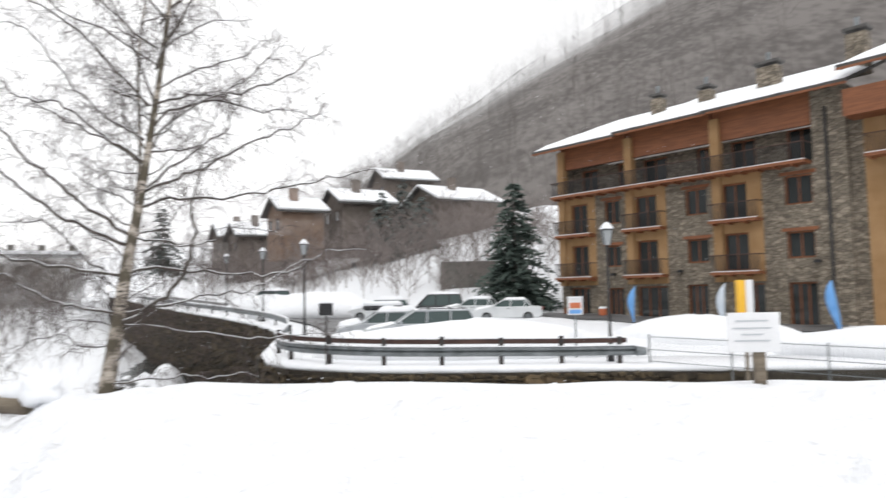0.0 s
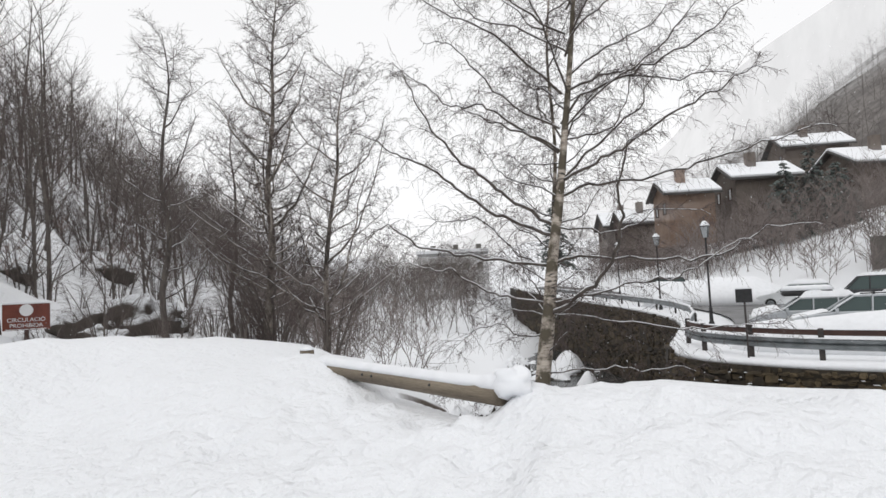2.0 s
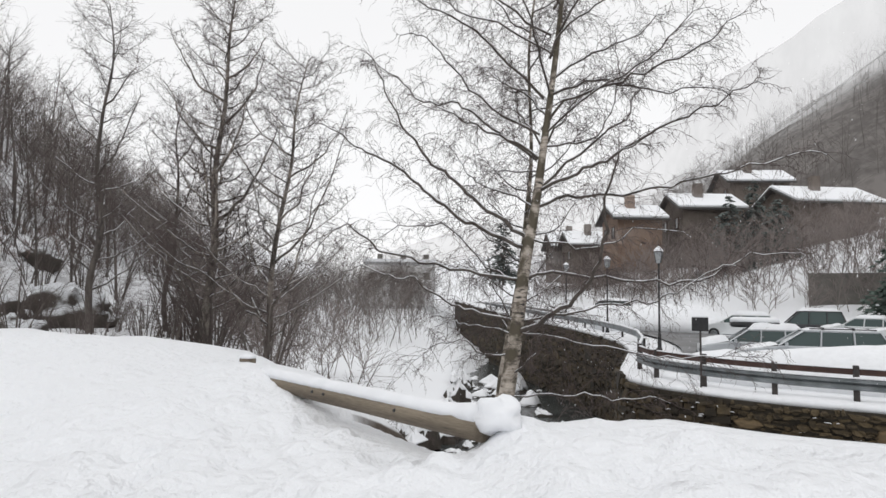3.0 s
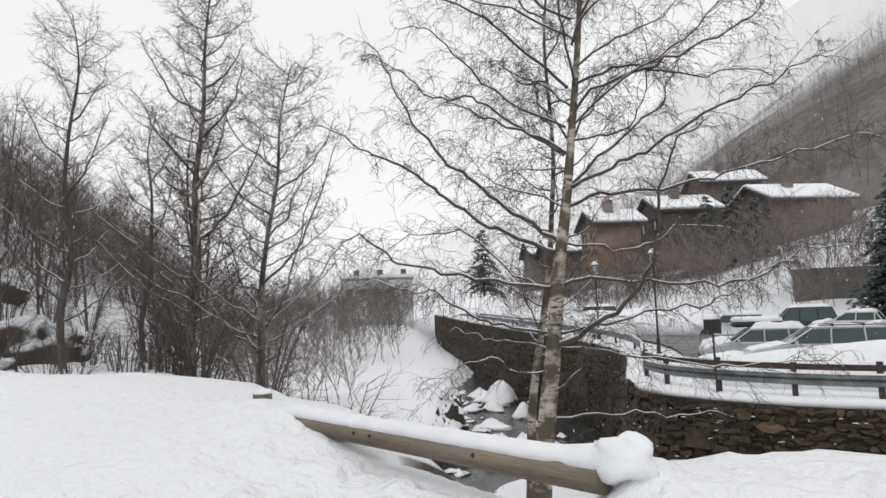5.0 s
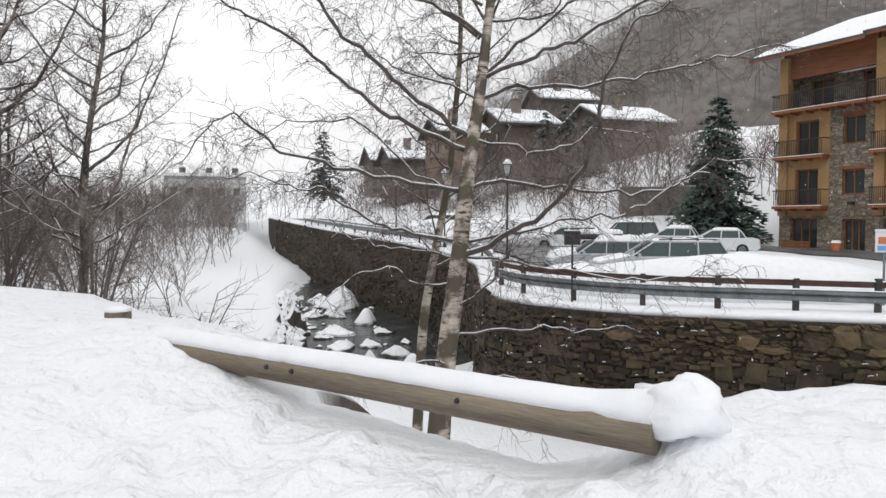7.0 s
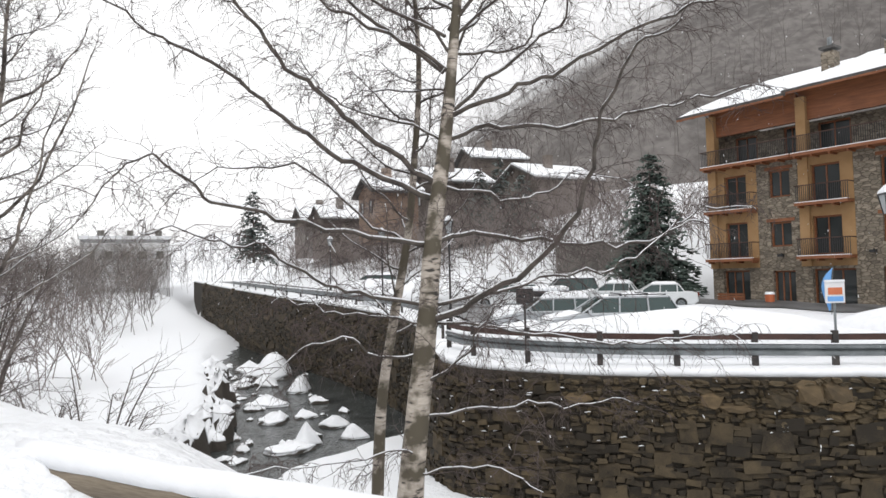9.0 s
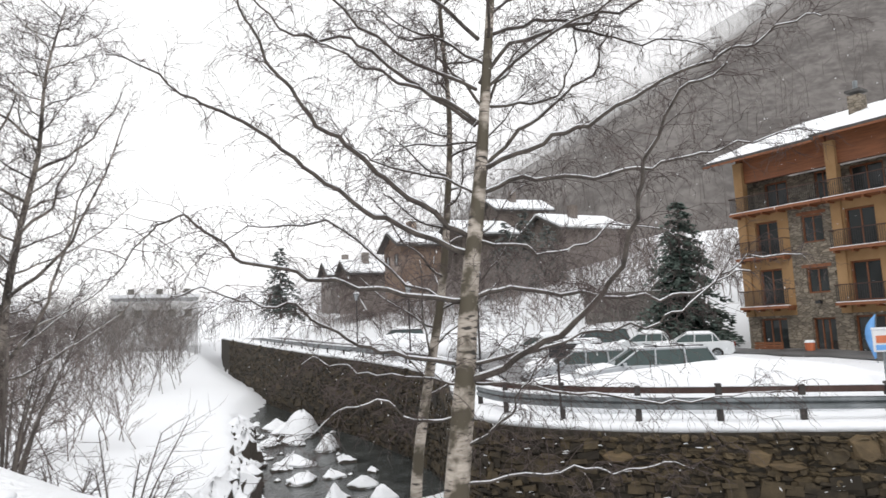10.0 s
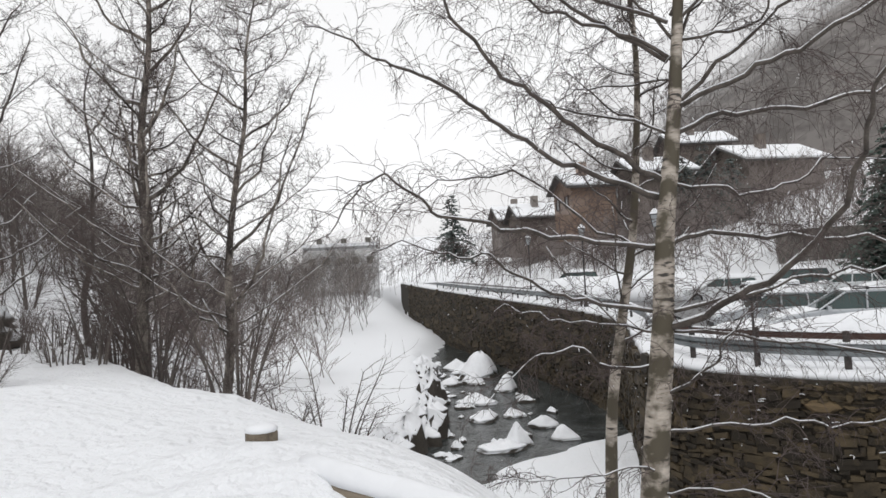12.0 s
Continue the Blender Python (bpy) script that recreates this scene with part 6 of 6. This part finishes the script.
# both mountains fade by the see-through haze in their materials
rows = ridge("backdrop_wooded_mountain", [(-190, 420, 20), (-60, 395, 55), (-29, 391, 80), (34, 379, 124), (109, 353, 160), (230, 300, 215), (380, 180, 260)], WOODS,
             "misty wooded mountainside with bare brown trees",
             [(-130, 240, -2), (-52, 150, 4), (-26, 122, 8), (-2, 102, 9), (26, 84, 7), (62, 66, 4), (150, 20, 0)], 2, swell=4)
ridge("backdrop_far_mountain", [(-420, 640, 60), (-200, 680, 120), (-113, 666, 185), (92, 636, 283), (330, 560, 380), (600, 400, 430)], HAZE_RIDGE, "pale mountain almost lost in the mist",
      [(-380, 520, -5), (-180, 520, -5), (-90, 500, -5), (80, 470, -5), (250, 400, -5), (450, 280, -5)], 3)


def on_rows(r):
    j, i = int(25 * r.random() ** 1.3), r.randrange(8, len(rows[0]) - 18)
    p = rows[j][i].lerp(rows[j][i + 1], r.random()).lerp(rows[j + 1][i], r.random())
    return (p.x, p.y, p.z)


scatter_wood("slope_woods", spots(760, 31, on_rows), HAZE_TWIG, "bare grey-brown woods on the misty mountainside", (6, 12), 32, 6)


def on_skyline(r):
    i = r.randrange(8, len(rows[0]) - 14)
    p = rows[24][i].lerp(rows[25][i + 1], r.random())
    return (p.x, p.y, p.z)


scatter_wood("skyline_woods", spots(300, 45, on_skyline), HAZE_TWIG, "bare misty woods along the mountain's skyline", (9, 18), 46, 6)

# ---- left bank and rocky hillside ----
def birch_companion():
    """A slimmer stem growing just behind the birch."""
    rnd = random.Random(17)
    tree = thing("young_birch_tree", pose(0, 0, 0), "slim pale birch leaning beside the large one", "tree")
    line = spline([(-6.62, 12.7, -3.9), (-6.5, 12.8, -1.2), (-6.42, 12.8, 0), (-6.25, 12.8, 1.0), (-6.06, 12.8, 2.0), (-5.95, 12.8, 3.0), (-5.88, 12.85, 4.2), (-5.95, 12.9, 6.0), (-5.8, 13, 7.6)], 5)
    n = len(line)
    part("trunk", Geo().tube(line, [0.085 - 0.07 * i / (n - 1) for i in range(n)], 10), BIRCH, tree, smooth=True)
    twigs, snow = Geo(), Geo()
    for k in range(22):
        i = 14 + int((n - 16) * k / 22)
        a, L = k * 2.4, rnd.uniform(0.7, 1.5)
        d = Vector((math.cos(a), math.sin(a), 0)) * L
        grow_limb(tree, twigs, snow, [line[i], line[i] + d * 0.5 + Vector((0, 0, 0.25 * L)), line[i] + d + Vector((0, 0, 0.7 * L))], 0.016, rnd, step=0.16, reach=0.7, droop=0.1, fine=0.005)
    tagged(part("twig_mass", twigs, TWIG, tree), kind="stuff")
    tagged(part("limb_snow", snow, SNOW_CAP, tree), kind="stuff")


birch_companion()
bare_tree("alder_tree", -16.8, 15.6, -0.9, 12.0, 0.15, 23, "tall bare alder with dense fine twigs on the bank", lean=(0.7, 0.2), limbs=54, low=0.2, spread=0.22, mat=ALDER_BARK)
bare_tree("alder_tree", -15.2, 16.2, -1.0, 9.4, 0.11, 24, "bare alder with spreading limbs on the bank", lean=(1.0, 0.1), limbs=50, low=0.16, spread=0.3, mat=ALDER_BARK)
bare_tree("alder_tree", -19.6, 18.4, -0.6, 9.0, 0.1, 25, "bare grey alder behind the snow bank", lean=(-0.4, 0.2), limbs=34, low=0.12, spread=0.3)


bare_tree("alder_tree", -21.0, 15.0, 0.2, 10.5, 0.12, 26, "bare reddish alder at the foot of the hillside", lean=(0.3, -0.3), limbs=32, low=0.15, spread=0.27)
bare_tree("alder_tree", -23.0, 19.5, 0.0, 9.5, 0.11, 27, "bare grey alder at the foot of the hillside", lean=(-0.3, 0.4), limbs=30, low=0.12, spread=0.28)


def shrub(seed, height, stems, name="shrub"):
    rnd = random.Random(seed)
    t = thing(name, pose(0, 0, -50), "bare twiggy shrub rising out of the snow", "shrub", "bare shrubs along the bank")
    g, tw = Geo(), Geo()
    for s in range(stems):
        a = rnd.uniform(0, 6.283)
        d = Vector((math.cos(a), math.sin(a), 0)) * rnd.uniform(0.15, 0.55) * height
        b = Vector((math.cos(a), math.sin(a), 0)) * rnd.uniform(0.02, 0.3)
        h = height * rnd.uniform(0.6, 1.0)
        line = spline([b + Vector((0, 0, -0.3)), b + d * 0.35 + Vector((0, 0, h * 0.45)), b + d + Vector((0, 0, h))], 5)
        stem = Geo().tube(line, [0.022 * (1 - 0.8 * i / (len(line) - 1)) + 0.004 for i in range(len(line))], 5)
        part("stem", stem, GREY_BARK, t)
        for p in line[3:]:
            for _ in range(2):
                twig_spray(tw, p, d.normalized() + Vector((rnd.uniform(-1, 1), rnd.uniform(-1, 1), rnd.uniform(0.2, 1.2))), height * rnd.uniform(0.15, 0.32), 1, 0.0, 0.006, rnd, 2)
    tagged(part("twig_mass", tw, TWIG, t), kind="stuff")
    return t


SHRUBS = [shrub(41, 2.2, 8), shrub(42, 1.6, 7), shrub(43, 3.0, 9)]


def put(src, x, y, k=1.0, rz=0.0, sink=0.1):
    m = pose(x, y, ground_z(x, y) - sink, 0, 0, rz) @ Matrix.Scale(k, 4)
    c = copy_thing(src, m)
    c.scale = (k, k, k)
    return c


rnd_l = random.Random(77)
for i in range(15):
    t = rnd_l.random()
    x, y = -12.5 - 9.5 * t + rnd_l.uniform(-1, 1), 13.6 + 5.5 * t + rnd_l.uniform(-0.6, 2.4)
    put(SHRUBS[i % 3], x, y, rnd_l.uniform(0.8, 1.25), rnd_l.uniform(0, 360))
for i in range(8):
    x, y = rnd_l.uniform(-30, -17), rnd_l.uniform(28, 46)
    if line_dist(BANK, x, y)[0] > 3:
        put(SHRUBS[i % 3], x, y, rnd_l.uniform(0.2, 0.36), rnd_l.uniform(0, 360))
for i in range(60):
    h = rnd_l.uniform(0.5, 16)
    s = rnd_l.uniform(-5, 36)
    x, y = -20.5 - 0.789 * h - 0.615 * s, 6 - 0.615 * h + 0.789 * s
    put(SHRUBS[i % 3], x, y, rnd_l.uniform(0.9, 1.7), rnd_l.uniform(0, 360))


for i in range(28):
    t = rnd_l.random()
    x, y = -15.5 - 16 * t + rnd_l.uniform(-1, 1), 12.2 + 11 * t + rnd_l.uniform(-4.5, 2.0)
    put(SHRUBS[(0, 1, 1)[i % 3]], x, y, rnd_l.uniform(0.45, 0.95), rnd_l.uniform(0, 360))


def hill_tree(seed, height):
    rnd = random.Random(seed)
    t = thing("hillside_tree", pose(0, 0, -60), "bare slender tree with reddish-grey twigs on the rocky hillside", "tree", "bare trees on the hillside")
    tw = Geo()
    lean = Vector((rnd.uniform(-0.12, 0.12), rnd.uniform(-0.12, 0.12), 1)) * height
    line = spline([(0, 0, -0.4), lean * 0.35 + Vector((0.15, 0, 0)), lean * 0.7, lean], 5)
    n = len(line)
    part("trunk", Geo().tube(line, [0.011 * height * (1 - 0.85 * i / (n - 1)) for i in range(n)], 6), GREY_BARK, t)
    for k in range(13):
        f = 0.15 + 0.8 * k / 13
        p = line[min(n - 1, int(f * n))]
        a = k * 2.4
        L = height * 0.26 * (1.1 - 0.7 * f)
        d = Vector((math.cos(a), math.sin(a), rnd.uniform(0.6, 1.3)))
        q = spline([p, p + d * L * 0.5, p + d * L + Vector((0, 0, L * 0.3))], 3)
        part("limb", Geo().tube(q, [0.03 * (1 - 0.8 * i / (len(q) - 1)) for i in range(len(q))], 3), GREY_BARK, t)
        for e in q[2:]:
            for _ in range(2):
                twig_spray(tw, e, d + Vector((rnd.uniform(-1, 1), rnd.uniform(-1, 1), rnd.uniform(-0.2, 0.8))), L * 0.45, 1, 0.0, 0.009, rnd, 2)
    tagged(part("twig_mass", tw, TWIG, t), kind="stuff")
    return t


HILL_TREES = [hill_tree(51, 8.5), hill_tree(52, 7.0), hill_tree(53, 10.0)]
for i in range(135):
    h = rnd_l.uniform(1.0, 28)
    s = rnd_l.uniform(-4, 56)
    x, y = -20.5 - 0.789 * h - 0.615 * s, 6 - 0.615 * h + 0.789 * s
    put(HILL_TREES[i % 3], x, y, rnd_l.uniform(0.75, 1.2) * (1.0 + 0.35 * sstep(5, 20, h)), rnd_l.uniform(0, 360))


BRUSH = grained("reddish_brush", (0.11, 0.08, 0.07), (0.26, 0.2, 0.18), 1.5, 0.9)


def on_hillside(r):
    h, q = r.uniform(1.5, 30), r.uniform(-8, 52)
    x, y = -20.5 - 0.789 * h - 0.615 * q, 6 - 0.615 * h + 0.789 * q
    return (x, y) if nz(x, y, 0.16, 61) > -0.28 else None


def on_upper_hillside(r):
    h, q = r.uniform(13, 46), r.uniform(-16, 30)
    return (-20.5 - 0.789 * h - 0.615 * q, 6 - 0.615 * h + 0.789 * q)


scatter_wood("hillside_wood", spots(230, 65, on_upper_hillside), BRUSH, "bare reddish-brown woods climbing the hillside", (5, 9.5), 66, 12, 0.2)
scatter_wood("hillside_brush", spots(170, 63, on_hillside), BRUSH, "reddish-brown brush over the rocky hillside", (1.2, 3.4), 64, 9, 0.55)


def crag(x, y, r, seed, squash, label, mat=None):
    g, n = Geo(), 26
    rings = []
    for k in range(15):
        a = math.pi * k / 14
        ring = []
        for w in np.linspace(0, 6.283, n, endpoint=False):
            v = Vector((math.sin(a) * math.cos(w), math.sin(a) * math.sin(w), -math.cos(a)))
            q = r * (1 + 0.38 * noise.noise(v * 1.6 + Vector((seed, 0, 0))) + 0.26 * noise.noise(v * 4 + Vector((seed, 3, 0))) + 0.14 * noise.noise(v * 9 + Vector((seed, 5, 0))))
            ring.append((v.x * q, v.y * q, v.z * q * squash))
        rings.append(ring)
    g.loft(rings)
    solid("rock_outcrop", g, mat or ROCK, label, "rock", smooth=True, at=pose(x, y, ground_z(x, y) + r * 0.15, 0, 0, seed * 40))


crag(-18.7, 6.0, 2.1, 1.0, 1.0, "dark wet rock face with thin snow on top", BARE_ROCK)
crag(-21.3, 4.8, 2.2, 2.0, 1.1, "dark rock outcrop with snow on its ledges")
crag(-24.5, 14.0, 1.1, 3.0, 0.8, "mossy rock outcrop half covered by snow")
crag(-25.4, 17.0, 1.5, 4.0, 0.8, "mossy rock outcrop half covered by snow")
for i in range(16):
    h, s = rnd_l.uniform(1, 16), rnd_l.uniform(-2, 34)
    crag(-20.5 - 0.789 * h - 0.615 * s, 6 - 0.615 * h + 0.789 * s, rnd_l.uniform(0.5, 1.3), 5.0 + i, 0.8, "rock outcrop with snow on its ledges")
for i in range(14):
    t = rnd_l.random()
    crag(-17.5 - 12 * t, 10.5 + 9 * t + rnd_l.uniform(-3, 2), rnd_l.uniform(0.35, 0.8), 40.0 + i, 0.75, "low rock outcrop draped in snow")
for o in (*SHRUBS, *HILL_TREES):
    for c in (*o.children_recursive, o):
        bpy.data.objects.remove(c)


# ---- falling snow ----
def falling_snow():
    rnd = random.Random(99)
    g = Geo()
    for _ in range(1500):
        d = 5.0 + 14 * rnd.random() ** 0.7
        a = math.radians(rnd.uniform(-45, 85))
        p = Vector((-4.6 - d * math.sin(a), 4.0 + d * math.cos(a), rnd.uniform(-0.5, 1.5 + 0.45 * d)))
        if p.z < ground_z(p.x, p.y) + 0.1:
            continue
        r = rnd.uniform(0.003, 0.006)
        v = Vector((rnd.uniform(-0.5, 0.5), rnd.uniform(-0.2, 0.2), -1)) * r * rnd.uniform(1.5, 4)
        s, u = Vector((1, 0, 0)) * r, Vector((0, 1, 0)) * r
        b = len(g.v)
        g.v += [p - v, p + s, p + u, p - s, p - u, p + v]
        g.f += [(b, b + 1, b + 2), (b, b + 2, b + 3), (b, b + 3, b + 4), (b, b + 4, b + 1), (b + 5, b + 2, b + 1), (b + 5, b + 3, b + 2), (b + 5, b + 4, b + 3), (b + 5, b + 1, b + 4)]
    solid("falling_snow", g, WHITE, "small snowflakes drifting through the air", "snowflakes", kind="stuff")


falling_snow()
